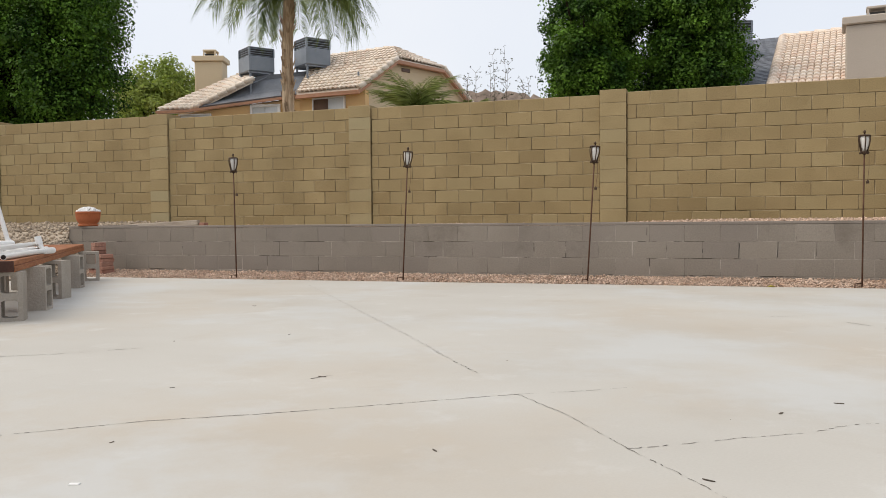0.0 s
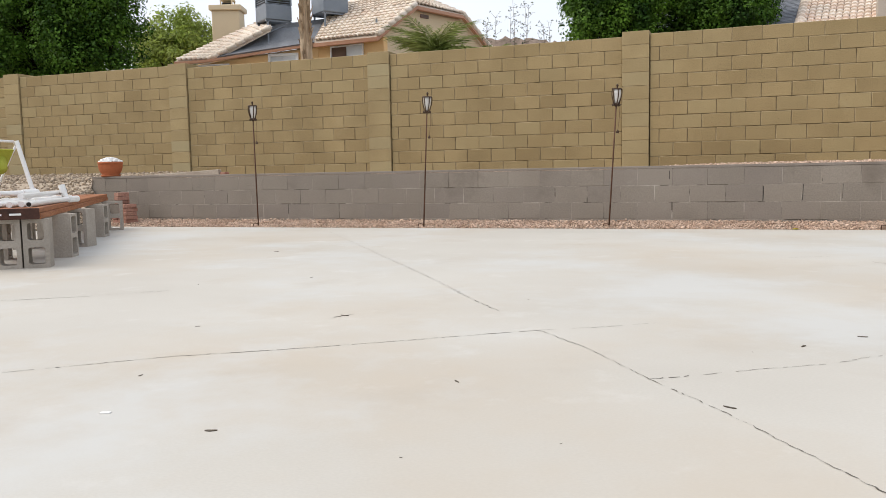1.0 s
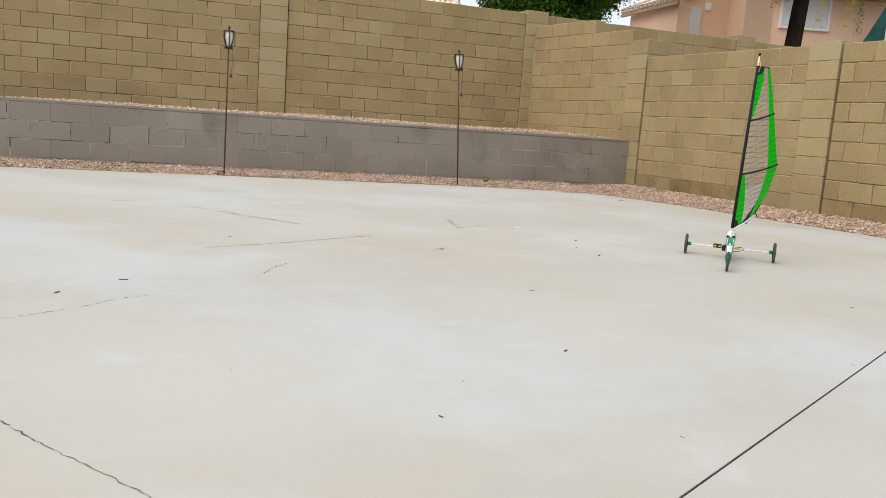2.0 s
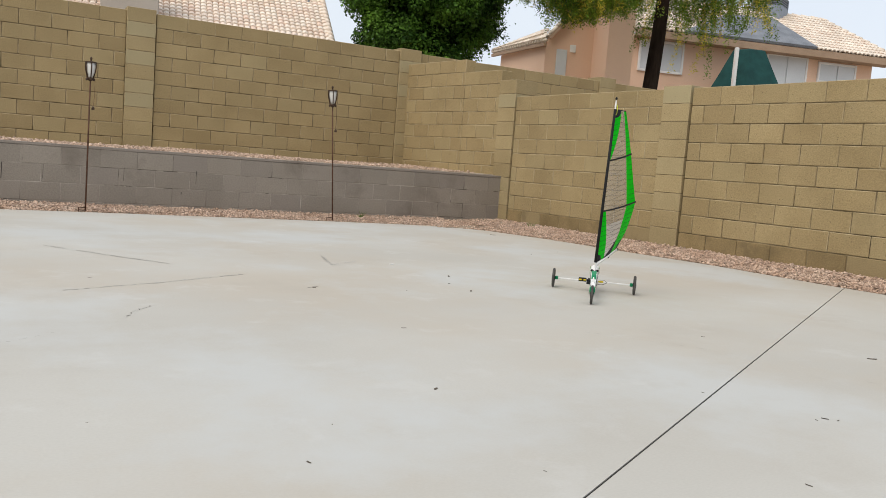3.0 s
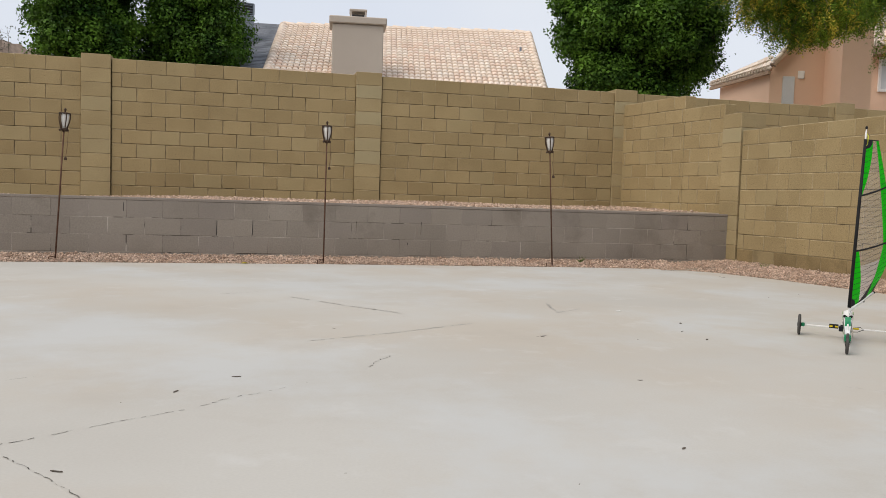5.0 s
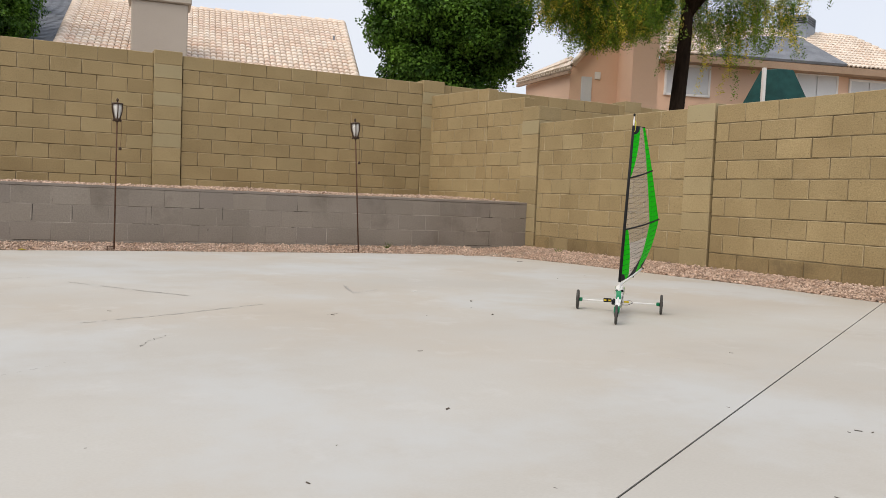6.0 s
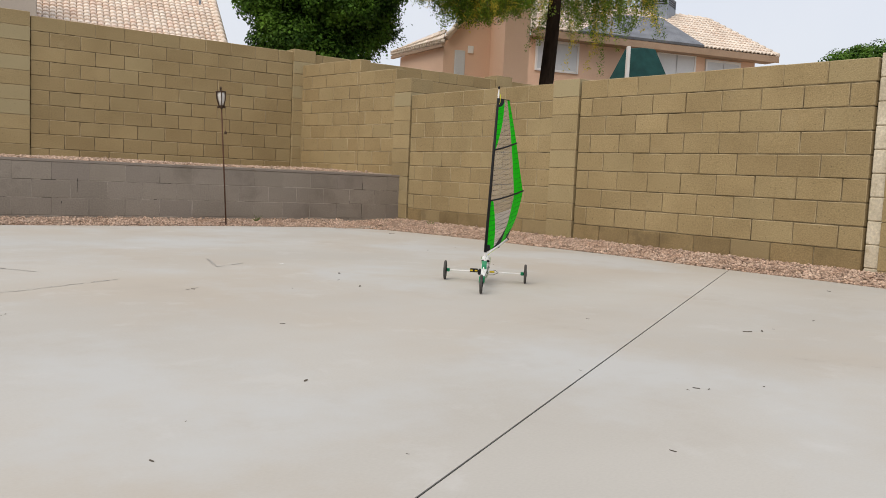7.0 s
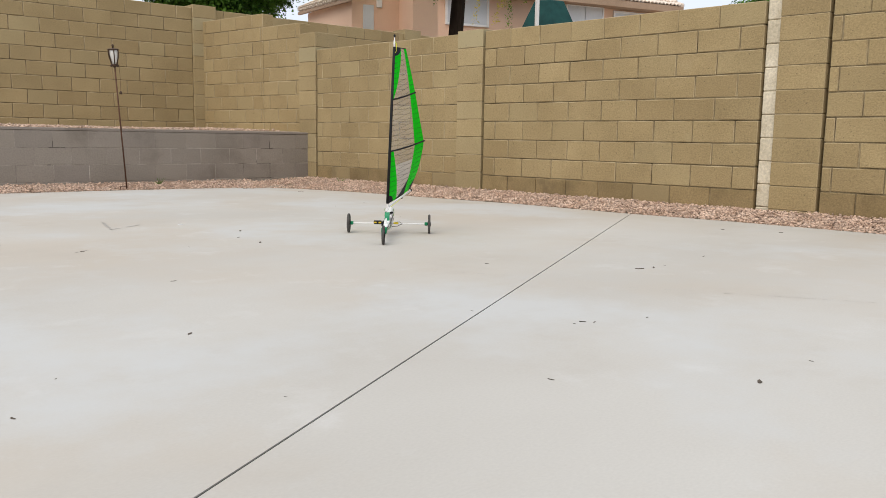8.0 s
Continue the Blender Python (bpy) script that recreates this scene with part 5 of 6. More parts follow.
def pvc_frame():
    ob = thing("pvc_pipe_frame", "white PVC pipe frame with elbows lying on the bench", "pipe frame", BENCH @ pose(0, 0, 0.4855))
    r = 0.024
    runs = [[(0.25, 0.36, r), (1.73, -0.04, r)], [(0.62, 0.10, r), (0.66, 0.16, r), (2.75, 0.52, r)], [(1.73, -0.04, r), (2.90, 0.42, r)], [(0.45, 0.50, r), (1.95, 0.62, r)], [(0.12, 0.10, r), (1.55, 0.02, r)], [(0.20, 0.17, r), (2.45, 0.10, r)], [(0.15, 0.25, r), (2.6, 0.18, r)], [(0.3, 0.44, r), (2.7, 0.30, r)], [(0.9, 0.56, r), (2.8, 0.44, r)], [(0.35, 0.20, 0.088), (1.9, 0.12, 0.088)], [(1.2, 0.05, r), (2.75, 0.52, r)],
            [(1.05, 0.62, 0.10), (1.55, 0.30, 0.10)], [(0.55, 0.60, 0.10), (1.20, 0.52, 0.10)], [(1.5, 0.33, 0.10), (1.5, 0.33, 0.0)], [(0.70, 0.58, 0.10), (0.62, 0.62, 0.0)],
            [(2.73, 0.50, r), (2.80, 0.66, 0.65)], [(1.62, 0.02, r), (1.64, 0.06, 0.125)], [(1.64, 0.06, 0.125), (2.02, 0.10, r)]]
    for run in runs:
        part("pipe", Shape().tube(run, r, 14), PVC, ob, smooth=False)
    for p, q in (((1.55, 0.01, r), (1.76, -0.05, r)), ((1.635, 0.05, 0.09), (1.645, 0.07, 0.165)), ((1.42, 0.38, 0.10), (1.58, 0.28, 0.10)), ((2.71, 0.49, r), (2.735, 0.52, 0.12)), ((0.62, 0.595, 0.10), (0.80, 0.57, 0.10))):
        part("fitting", Shape().tube([p, q], 0.032, 14), PVC, ob)
    # pipes are capped: black discs on two ends paint the shade of a hollow bore
    part("opening", Shape().tube([(0.1195, 0.1002, r), (0.1180, 0.1003, r)], 0.019, 14), BLACKMETAL, ob, "black disc standing in for the shaded pipe bore")
    part("opening", Shape().tube([(0.6205, 0.1008, r), (0.6185, 0.0978, r)], 0.019, 14), BLACKMETAL, ob, "black disc standing in for the shaded pipe bore")
    return ob


pvc_frame()


def lawn_chair(m):
    ob = thing("lawn_chair", "white tube garden chair with a yellow-green sling", "chair", m)
    for y in (-0.26, 0.26):
        part("side_frame", Shape().tube([(-0.30, y, 0), (-0.05, y, 0.42), (0.28, y, 1.02), (0.33, y, 1.10)], 0.014, 8), PVC, ob, smooth=True)
        part("leg", Shape().tube([(0.32, y, 0), (0.0, y, 0.46)], 0.013, 8), PVC, ob, smooth=True)
    part("top_rail", Shape().tube([(0.33, -0.26, 1.10), (0.36, -0.18, 1.14), (0.36, 0.18, 1.14), (0.33, 0.26, 1.10)], 0.014, 8), PVC, ob, smooth=True)
    part("sling", Shape().slab([(0.16, -0.25, 0.78), (0.16, 0.25, 0.78), (0.31, 0.25, 1.05), (0.31, -0.25, 1.05)], 0.015), LIME, ob)
    part("cushion", Shape().lathe([(0.02, -0.06), (0.15, -0.05), (0.2, 0), (0.15, 0.05), (0.02, 0.06)], 16, pose(0.22, 0, 0.95, 0, 58, 0)), LIME, ob, smooth=True)
    part("seat", Shape().slab([(-0.38, -0.25, 0.40), (0.0, -0.25, 0.44), (0.0, 0.25, 0.44), (-0.38, 0.25, 0.40)], 0.02), LIME, ob)
    return ob


LIME = mat("lime_fabric", (0.30, 0.34, 0.03), (0.40, 0.43, 0.06), 4, 0.8)
lawn_chair(pose(-6.86, -5.95, 0, 0, 0, 12))

pot = thing("flower_pot", "terracotta bowl pot heaped with white stones on the wall's end", "pot", pose(-8.12, -2.49, 0.730))
part("bowl", Shape().lathe([(0.105, 0.0), (0.125, 0.0), (0.128, 0.02), (0.122, 0.03), (0.152, 0.065), (0.172, 0.11), (0.181, 0.16), (0.180, 0.195), (0.186, 0.20), (0.186, 0.225), (0.172, 0.228), (0.165, 0.21)], 28), TERRA, pot, smooth=True)
part("saucer", Shape().lathe([(0.12, 0.001), (0.142, 0.002), (0.150, 0.028), (0.143, 0.030), (0.13, 0.012)], 28), TERRA, pot, smooth=True)
heap = np.random.default_rng(77)
ang, rad = heap.uniform(0, 6.283, 420), 0.165 * np.sqrt(heap.random(420))
pts = np.stack([rad * np.cos(ang), rad * np.sin(ang), 0.222 + 0.07 * (1 - (rad / 0.17) ** 2)], 1)
part("pebble_fill", stones("pebble_fill", pts, 0.016, 78, WHITE), WHITE, pot, "white pebbles")


def paver_stack(x, y, turn, rows, seed):
    rnd = random.Random(seed)
    me = Shape().box(0.19, 0.10, 0.055, c=0.006).mesh("brick", BRICK)
    fix_normals(me)
    ob = thing("paver_stack", "uneven stack of worn red pavers on the gravel", "bricks", pose(x, y, 0.03, 0, 0, turn))
    for r in range(rows):
        for k in range(2 if r < 2 else 1):
            part("brick", me, BRICK, ob, m=pose(rnd.uniform(-0.02, 0.02) + (0.01 if r < 5 else -0.03), (k - 0.5) * 0.11 + rnd.uniform(-0.01, 0.01), 0.028 + r * 0.0575, 0, 0, rnd.uniform(-9, 9)))


paver_stack(-7.57, -2.90, 80, 8, 1)
paver_stack(-7.44, -2.95, 70, 5, 2)

timber = solid("timber", Shape().box(2.0, 0.10, 0.085, c=0.008), mat("weathered_timber", (0.33, 0.28, 0.23), (0.44, 0.385, 0.32), 4, 0.9, 40, 0.15, 0.3, stretch=(1, 6, 6)), "weathered grey timber lying on the terrace gravel", "timber",
               pose(-8.04, -1.22, 0.722, 0, -3.0, 4))
solid("loose_paver", Shape().box(0.12, 0.10, 0.085, c=0.008), BRICK, "worn red paver at the end of the timber", "brick", pose(-6.97, -1.13, 0.728, 0, 0, -9))

# ---- litter on the slab ----
LITTER = [(1.68, -9.01, 0.05), (1.44, -9.26, 0.045), (0.30, -10.15, 0.036), (-0.19, -10.85, 0.046), (-0.83, -10.39, 0.028), (1.18, -10.21, 0.044), (3.16, -10.28, 0.037), (2.49, -10.82, 0.024), (-0.67, -9.09, 0.05),
          (4.70, -7.62, 0.055), (4.38, -10.97, 0.032), (4.41, -11.0, 0.022), (4.33, -10.97, 0.018), (5.62, -10.33, 0.06), (5.72, -10.35, 0.045), (4.18, -10.58, 0.016), (0.41, -10.89, 0.012), (0.77, -10.67, 0.012), (-2.17, -8.27, 0.03),
          (-2.86, -6.20, 0.05), (-1.59, -7.79, 0.03), (2.26, -7.70, 0.03), (6.45, -6.18, 0.03), (3.73, -11.39, 0.024), (3.52, -9.28, 0.034), (4.51, -8.26, 0.05), (3.07, -11.07, 0.012), (4.64, -11.07, 0.02),
          (7.83, -9.52, 0.05), (7.23, -4.23, 0.07), (4.18, -11.77, 0.044), (4.52, -11.76, 0.018), (8.02, -9.90, 0.05), (6.30, -7.40, 0.03), (3.49, -8.08, 0.04), (6.34, -10.27, 0.03), (5.84, -10.34, 0.02), (5.08, -9.73, 0.026), (4.52, -7.95, 0.03), (1.17, -11.18, 0.016), (1.48, -11.12, 0.012),
          (2.66, -10.55, 0.012), (1.25, -9.42, 0.012), (2.0, -10.35, 0.010), (6.95, -5.95, 0.03), (0.10, -8.38, 0.02), (-1.23, -9.53, 0.03), (4.06, -8.22, 0.02)]
leaf_kinds = []
for k in range(3):
    lr = random.Random(50 + k)
    ring = [(math.cos(a) * (1 + lr.uniform(-0.25, 0.2)), math.sin(a) * 0.42 * (1 + lr.uniform(-0.3, 0.2))) for a in np.linspace(0, 2 * math.pi, 9)[:-1]]
    sh = Shape()
    sh.v = [(x, y, 0.10 + 0.10 * x * x) for x, y in ring] + [(0, 0, 0.04)] + [(x * 0.96, y * 0.96, 0.0) for x, y in ring]
    sh.f = [(i, (i + 1) % 8, 8) for i in range(8)] + [(i, 9 + i, 9 + (i + 1) % 8, (i + 1) % 8) for i in range(8)] + [tuple(range(16, 8, -1))]
    me = sh.mesh("dried_leaf", DRYLEAF)
    fix_normals(me)
    leaf_kinds.append(me)


def litter(x, y, size, i):
    ob = new("dried_leaf", leaf_kinds[i % 3])
    ob.matrix_basis = pose(x, y, 0.0005, 0, 0, (i * 67) % 360) @ Matrix.Diagonal((size * 0.40, size * 0.36, size * 0.30, 1))
    tagged(ob, "small curled dark dried leaf on the concrete", "leaf", "dried leaves")


for i, (x, y, size) in enumerate(LITTER):
    litter(x, y, size, i)
solid("fallen_leaf", Shape().add([(-0.05, 0, 0.004), (0, -0.025, 0.02), (0.05, 0, 0.004), (0, 0.025, 0.02), (0, 0, 0.001)], [(0, 1, 4), (1, 2, 4), (2, 3, 4), (3, 0, 4), (0, 3, 2, 1)]), YELLOWLEAF,
           "bright yellow fallen leaf at the patio's edge", "leaf", pose(1.75, -3.03, 0.002, 0, 0, 20))
for x, y, size in ((-0.61, -10.80, 1.0), (1.11, -11.18, 0.55), (4.53, -7.0, 1.3), (1.42, -11.02, 0.3)):
    solid("paper_scrap", Shape().box(0.032 * size, 0.016 * size, 0.003, c=0.001), WHITE, "tiny white scrap lying on the concrete", "scrap", pose(x, y, 0.0017, 0, 0, 20), group="white scraps")


def weed(x, y, seed):
    rnd = random.Random(seed)
    ob = thing("weed", "small dry tuft of weed in the gravel", "weed", pose(x, y, 0.02))
    for i in range(26):
        a, lean, h = rnd.uniform(0, 6.28), rnd.uniform(0.02, 0.09), rnd.uniform(0.05, 0.12)
        tip = Vector((lean * math.cos(a), lean * math.sin(a), h))
        part("blade", Shape().tube([(0, 0, 0), tip * 0.5 + Vector((0, 0, 0.015)), tip], [0.004, 0.003, 0.001], 3), LEAFPALM, ob)


weed(8.22, -3.62, 3)
weed(6.05, -2.80, 4)

# ---- the model sail trike ----
GREEN = leafy(mat("bright_green_film", (0.0, 0.52, 0.004), (0.004, 0.62, 0.008), 4, 0.5, 30, 0.04, 0.0, spec=0.2), 0.4)
GREENPLA = mat("green_plastic", (0.0, 0.20, 0.085), (0.01, 0.25, 0.11), 20, 0.45, 200, 0.05, 0.05)
NAVY = mat("dark_film", (0.010, 0.012, 0.018), (0.02, 0.022, 0.03), 8, 0.6, 40, 0.05, 0.0, spec=0.15)
BLACK = mat("black_plastic", (0.008, 0.008, 0.009), (0.018, 0.018, 0.019), 12, 0.6, 60, 0.08, 0.05, spec=0.2)
RUBBER = mat("tyre_rubber", (0.05, 0.047, 0.044), (0.09, 0.086, 0.08), 18, 0.9, 90, 0.1, 0.2)
STEEL = mat("steel", (0.42, 0.42, 0.41), (0.52, 0.52, 0.51), 20, 0.3, 60, 0.05, 0.0, metal=0.9)
GREENPAINT = mat("green_paint", (0.11, 0.30, 0.03), (0.14, 0.35, 0.045), 6, 0.4, 40, 0.04, 0.0)
YELLOWCORD = mat("yellow_cord", (0.62, 0.66, 0.02), (0.70, 0.74, 0.05), 6, 0.7)
YELLOW = mat("yellow_label", (0.60, 0.45, 0.01), (0.66, 0.5, 0.02), 6, 0.4)
CLEAR = glass("clear_film", (0.50, 0.50, 0.50), 0.30, 0.25)
MILKY = glass("milky_film", (0.72, 0.72, 0.72), 0.55, 0.3)


def lettering(text, size, material, parent, m, name="lettering"):
    """Raised letters in the built-in font, turned into a mesh."""
    cu = bpy.data.curves.new(name, "FONT")
    cu.body, cu.size, cu.extrude, cu.align_x, cu.align_y, cu.shear = text, size, 0.0004, "CENTER", "CENTER", 0.15
    tmp = bpy.data.objects.new(name, cu)
    me = bpy.data.meshes.new_from_object(tmp)
    bpy.data.objects.remove(tmp)
    me.materials.clear()
    me.materials.append(material)
    return part(name, me, material, parent, m=m)


def wheel(parent, x, y, r, steer=0):
    w = part("wheel", Shape().lathe([(0.012, -0.011), (0.017, -0.011), (0.017, 0.011), (0.012, 0.011)], 16), BLACK, parent, m=pose(x, y, r) @ pose(0, 0, 0, 90, 0, 0) @ pose(0, 0, 0, 0, steer, 0), smooth=False)
    pr = []
    for k in range(11):
        a = math.pi * k / 10
        pr.append((r - 0.008 + 0.008 * math.sin(a), -0.0085 * math.cos(a)))
    part("tyre", Shape().lathe([(r - 0.013, -0.0075)] + pr + [(r - 0.013, 0.0075)], 40), RUBBER, w, "grey-black rubber tyre", smooth=True)
    rim = Shape()
    n = 36
    for k in range(n):
        a0, a1 = 2 * math.pi * k / n, 2 * math.pi * (k + 1) / n
        ring = []
        for a in (a0, a1):
            ring += [((r - 0.020) * math.cos(a), (r - 0.020) * math.sin(a), -0.0065), ((r - 0.012) * math.cos(a), (r - 0.012) * math.sin(a), -0.0065),
                     ((r - 0.012) * math.cos(a), (r - 0.012) * math.sin(a), 0.0065), ((r - 0.020) * math.cos(a), (r - 0.020) * math.sin(a), 0.0065)]
        rim.add(ring, [(0, 1, 5, 4), (1, 2, 6, 5), (2, 3, 7, 6), (3, 0, 4, 7)])
    part("rim", rim, BLACK, w)
    for k in range(3):
        a = 120 * k + 30
        sp = Shape().add([(0.013, -0.008, -0.003), (r - 0.017, -0.0045, -0.003), (r - 0.017, 0.0045, -0.003), (0.013, 0.008, -0.003), (0.013, -0.008, 0.003), (r - 0.017, -0.0045, 0.003), (r - 0.017, 0.0045, 0.003), (0.013, 0.008, 0.003)],
                         [(0, 3, 2, 1), (4, 5, 6, 7), (0, 1, 5, 4), (1, 2, 6, 5), (2, 3, 7, 6), (3, 0, 4, 7)])
        part("spoke", sp, BLACK, w, m=pose(0, 0, 0, 0, 0, a))
    part("hub_cap", Shape().lathe([(0.002, -0.015), (0.005, -0.014), (0.005, 0.014), (0.002, 0.015)], 10), STEEL, w)
    return w


def sail_trike(m):
    ob = thing("sail_trike_model", "white and green model sail trike with a tall translucent sail", "model trike", m)
    def taper(x):
        return float(np.interp(x, [-0.1, 0.2, 0.545], [1.15, 0.9, 0.42]))

    def slim(shape):
        """Narrows a piece of the hull towards the nose."""
        shape.v = [(x, y * taper(x), z) for x, y, z in shape.v]
        return shape

    # hull: a tapering board, deep at the cockpit, slim at the nose and raised at the tail
    side = [(0.545, 0.072), (0.40, 0.060), (0.25, 0.047), (0.10, 0.042), (0.02, 0.047), (-0.04, 0.070), (-0.155, 0.128), (-0.155, 0.142), (-0.075, 0.172), (-0.07, 0.130), (0.06, 0.118), (0.085, 0.120), (0.11, 0.138), (0.20, 0.136),
            (0.225, 0.118), (0.31, 0.108), (0.43, 0.096), (0.545, 0.088)]
    hull = Shape().prism([(x, z) for x, z in side], -0.022, 0.022, pose(0, 0, 0, 90, 0, 0))
    hull_part = part("hull", slim(hull), WHITE, ob)
    for s in (-1, 1):
        stripe = [(0.535, 0.076), (0.38, 0.080), (0.25, 0.088), (0.07, 0.094), (-0.05, 0.116), (-0.145, 0.138), (-0.09, 0.160), (-0.078, 0.128), (0.05, 0.108), (0.22, 0.100), (0.40, 0.089), (0.535, 0.083)]
        part("black_stripe", slim(Shape().prism(stripe, -0.0005, 0.0005, pose(0, s * 0.0228, 0, 90, 0, 0))), NAVY, hull_part, "black painted stripe")
        green = [(0.53, 0.0745), (0.38, 0.067), (0.25, 0.060), (0.10, 0.060), (0.10, 0.074), (0.25, 0.072), (0.40, 0.074), (0.53, 0.0755)]
        part("green_stripe", slim(Shape().prism(green, -0.0005, 0.0005, pose(0, s * 0.0228, 0, 90, 0, 0))), GREENPAINT, hull_part, "green painted stripe")
        for x in (0.115, 0.385):
            part("white_band", slim(Shape().box(0.008, 0.0012, 0.04, pose(x, s * 0.0236, 0.078, 0, 14, 0))), WHITE, hull_part)
        plate = part("number_plate", slim(Shape().box(0.068, 0.0016, 0.060, pose(0.165, s * 0.0238, 0.090), c=0.0005)), WHITE, hull_part, "white number square with a dark edge")
        for a, b2, sx, sz in ((0, 0.030, 0.066, 0.003), (0, -0.030, 0.066, 0.003), (0.033, 0, 0.003, 0.06), (-0.033, 0, 0.003, 0.06)):
            part("edge", slim(Shape().box(sx, 0.001, sz, pose(0.165 + a, s * 0.0252, 0.090 + b2))), BLACK, plate)
        face = pose(0, 0, 0, 90, 0, 0) if s < 0 else pose(0, 0, 0, 90, 0, 180)
        lettering("2", 0.062, GREENPAINT, plate, pose(0.165, s * 0.0252 * taper(0.165), 0.090) @ face)
        lettering("WIND POWER", 0.0135, BLACK, hull_part, pose(0.468, s * 0.0236 * taper(0.45), 0.0680, 0, 1.5 * (1 if s < 0 else -1), 0) @ face)
        for k in range(7):
            part("name_bar", slim(Shape().box(0.0135, 0.001, 0.0165, pose(0.245 + 0.0165 * k, s * 0.0240, 0.083, 0, 3, 0))), WHITE, hull_part, "white lettering too small to read")
        for k in range(3):
            part("name_bar", slim(Shape().box(0.014, 0.001, 0.015, pose(-0.085 + 0.018 * k, s * 0.0240, 0.113, 0, 8, 0))), WHITE, hull_part)
        for k in range(9):
            part("name_bar", slim(Shape().box(0.0065, 0.001, 0.008, pose(-0.10 + 0.0085 * k, s * 0.0240, 0.0945 - 0.001 * k, 0, 8, 0))), BLACK, hull_part)
    # rear axle and wheels
    part("rear_axle", Shape().box(0.011, 0.555, 0.009, pose(0, 0, 0.068), c=0.002), WHITE, ob)
    for y in (-0.262, 0.262):
        part("axle_bracket", Shape().box(0.028, 0.022, 0.024, pose(0, y, 0.069), c=0.004), GREENPLA, ob, "green printed bracket")
        part("axle_stub", Shape().tube([(0, y, 0.068), (0, y * 1.10, 0.068)], 0.003, 8), STEEL, ob)
    for y in (-0.284, 0.284):
        wheel(ob, 0, y, 0.068)
    # nose fork and front wheel
    part("fork_bracket", Shape().box(0.042, 0.036, 0.046, pose(0.553, 0, 0.078), c=0.005), GREENPLA, ob, "green printed fork bracket")
    part("fork", Shape().tube([(0.545, 0.012, 0.070), (0.585, 0.016, 0.066), (0.64, 0.014, 0.062)], 0.0022, 6), STEEL, ob)
    part("fork", Shape().tube([(0.545, -0.012, 0.070), (0.585, -0.016, 0.066), (0.64, -0.014, 0.062)], 0.0022, 6), STEEL, ob)
    wheel(ob, 0.64, 0, 0.061)
    part("steering_rod", Shape().tube([(0.10, 0.030, 0.075), (0.55, 0.026, 0.085)], 0.0016, 5), STEEL, ob)
    part("pulley_post", Shape().tube([(0.36, 0.0, 0.10), (0.36, 0.0, 0.132)], 0.006, 8), WHITE, ob)
    part("pulley", Shape().lathe([(0.005, -0.004), (0.010, -0.003), (0.010, 0.003), (0.005, 0.004)], 12, pose(0.352, 0, 0.130, 90, 0, 0)), WHITE, ob)
    # cockpit, helmet, tail
    part("seat_back", Shape().prism([(0.055, 0.118), (0.085, 0.118), (0.092, 0.140), (0.085, 0.146), (0.07, 0.132)], -0.014, 0.014, pose(0, 0, 0, 90, 0, 0)), BLACK, ob)
    helmet = part("helmet", Shape().lathe([(0.012, -0.034), (0.026, -0.028), (0.035, -0.012), (0.037, 0.004), (0.033, 0.019), (0.023, 0.030), (0.010, 0.036), (0.002, 0.037)], 20, pose(-0.025, 0, 0.147) @ Matrix.Diagonal((1.18, 0.86, 1, 1))), WHITE, ob, "white and green toy helmet", smooth=True)
    part("visor", Shape().box(0.020, 0.058, 0.016, pose(0.009, 0, 0.146), c=0.006), BLACK, helmet, "dark visor")
    for s in (-1, 1):
        part("swoosh", Shape().prism([(-0.058, 0.140), (-0.050, 0.164), (-0.025, 0.174), (0.004, 0.166), (-0.02, 0.160), (-0.034, 0.150), (-0.030, 0.134), (0.004, 0.122), (-0.034, 0.120)], -0.001, 0.001, pose(0, s * 0.0315, 0, 90, 0, 0)), GREENPAINT, helmet)
    part("tail_motor_mount", Shape().box(0.022, 0.038, 0.034, pose(-0.158, 0, 0.148), c=0.004), GREENPLA, ob, "green printed motor mount")
    part("motor", Shape().lathe([(0.004, 0), (0.012, 0.001), (0.013, 0.014), (0.008, 0.022), (0.003, 0.03)], 14, pose(-0.168, 0, 0.148, 0, -90, 0)), BLACKMETAL, ob, smooth=True)
    for k in range(3):
        part("cable", Shape().tube([(-0.16, 0.004 * k, 0.135), (-0.15, 0.006 * k, 0.10), (-0.135 + 0.006 * k, 0.004, 0.075)], 0.0018, 5), BLACK, ob)
    part("receiver_box", Shape().box(0.046, 0.024, 0.032, pose(0.075, -0.036, 0.072), c=0.003), NAVY, ob, "dark grey receiver box")
    servo = part("battery", Shape().box(0.026, 0.055, 0.026, pose(0.028, -0.078, 0.078), c=0.003), BLACK, ob, "black and yellow battery pack")
    for k in (-1, 1):
        part("yellow_band", Shape().box(0.0272, 0.018, 0.010, pose(0.028, -0.078 + 0.016 * k, 0.078)), YELLOW, servo)
    part("gear_motor", Shape().lathe([(0.014, -0.02), (0.015, 0.02)], 14, pose(0.06, -0.02, 0.080, 90, 0, 0)), BLACK, ob)
    part("cell", Shape().box(0.02, 0.036, 0.012, pose(0.03, 0.05, 0.074), c=0.003), YELLOW, ob, "orange-yellow battery cell")
    part("wire", Shape().tube([(0.03, 0.04, 0.078), (0.04, 0.075, 0.085), (0.03, 0.095, 0.070), (0.02, 0.06, 0.052), (0.03, 0.01, 0.05)], 0.002, 5), BLACK, ob)
    # mast step, mast, boom
    foot, head = Vector((0.232, 0, 0.172)), Vector((0.165, 0.036, 1.285))
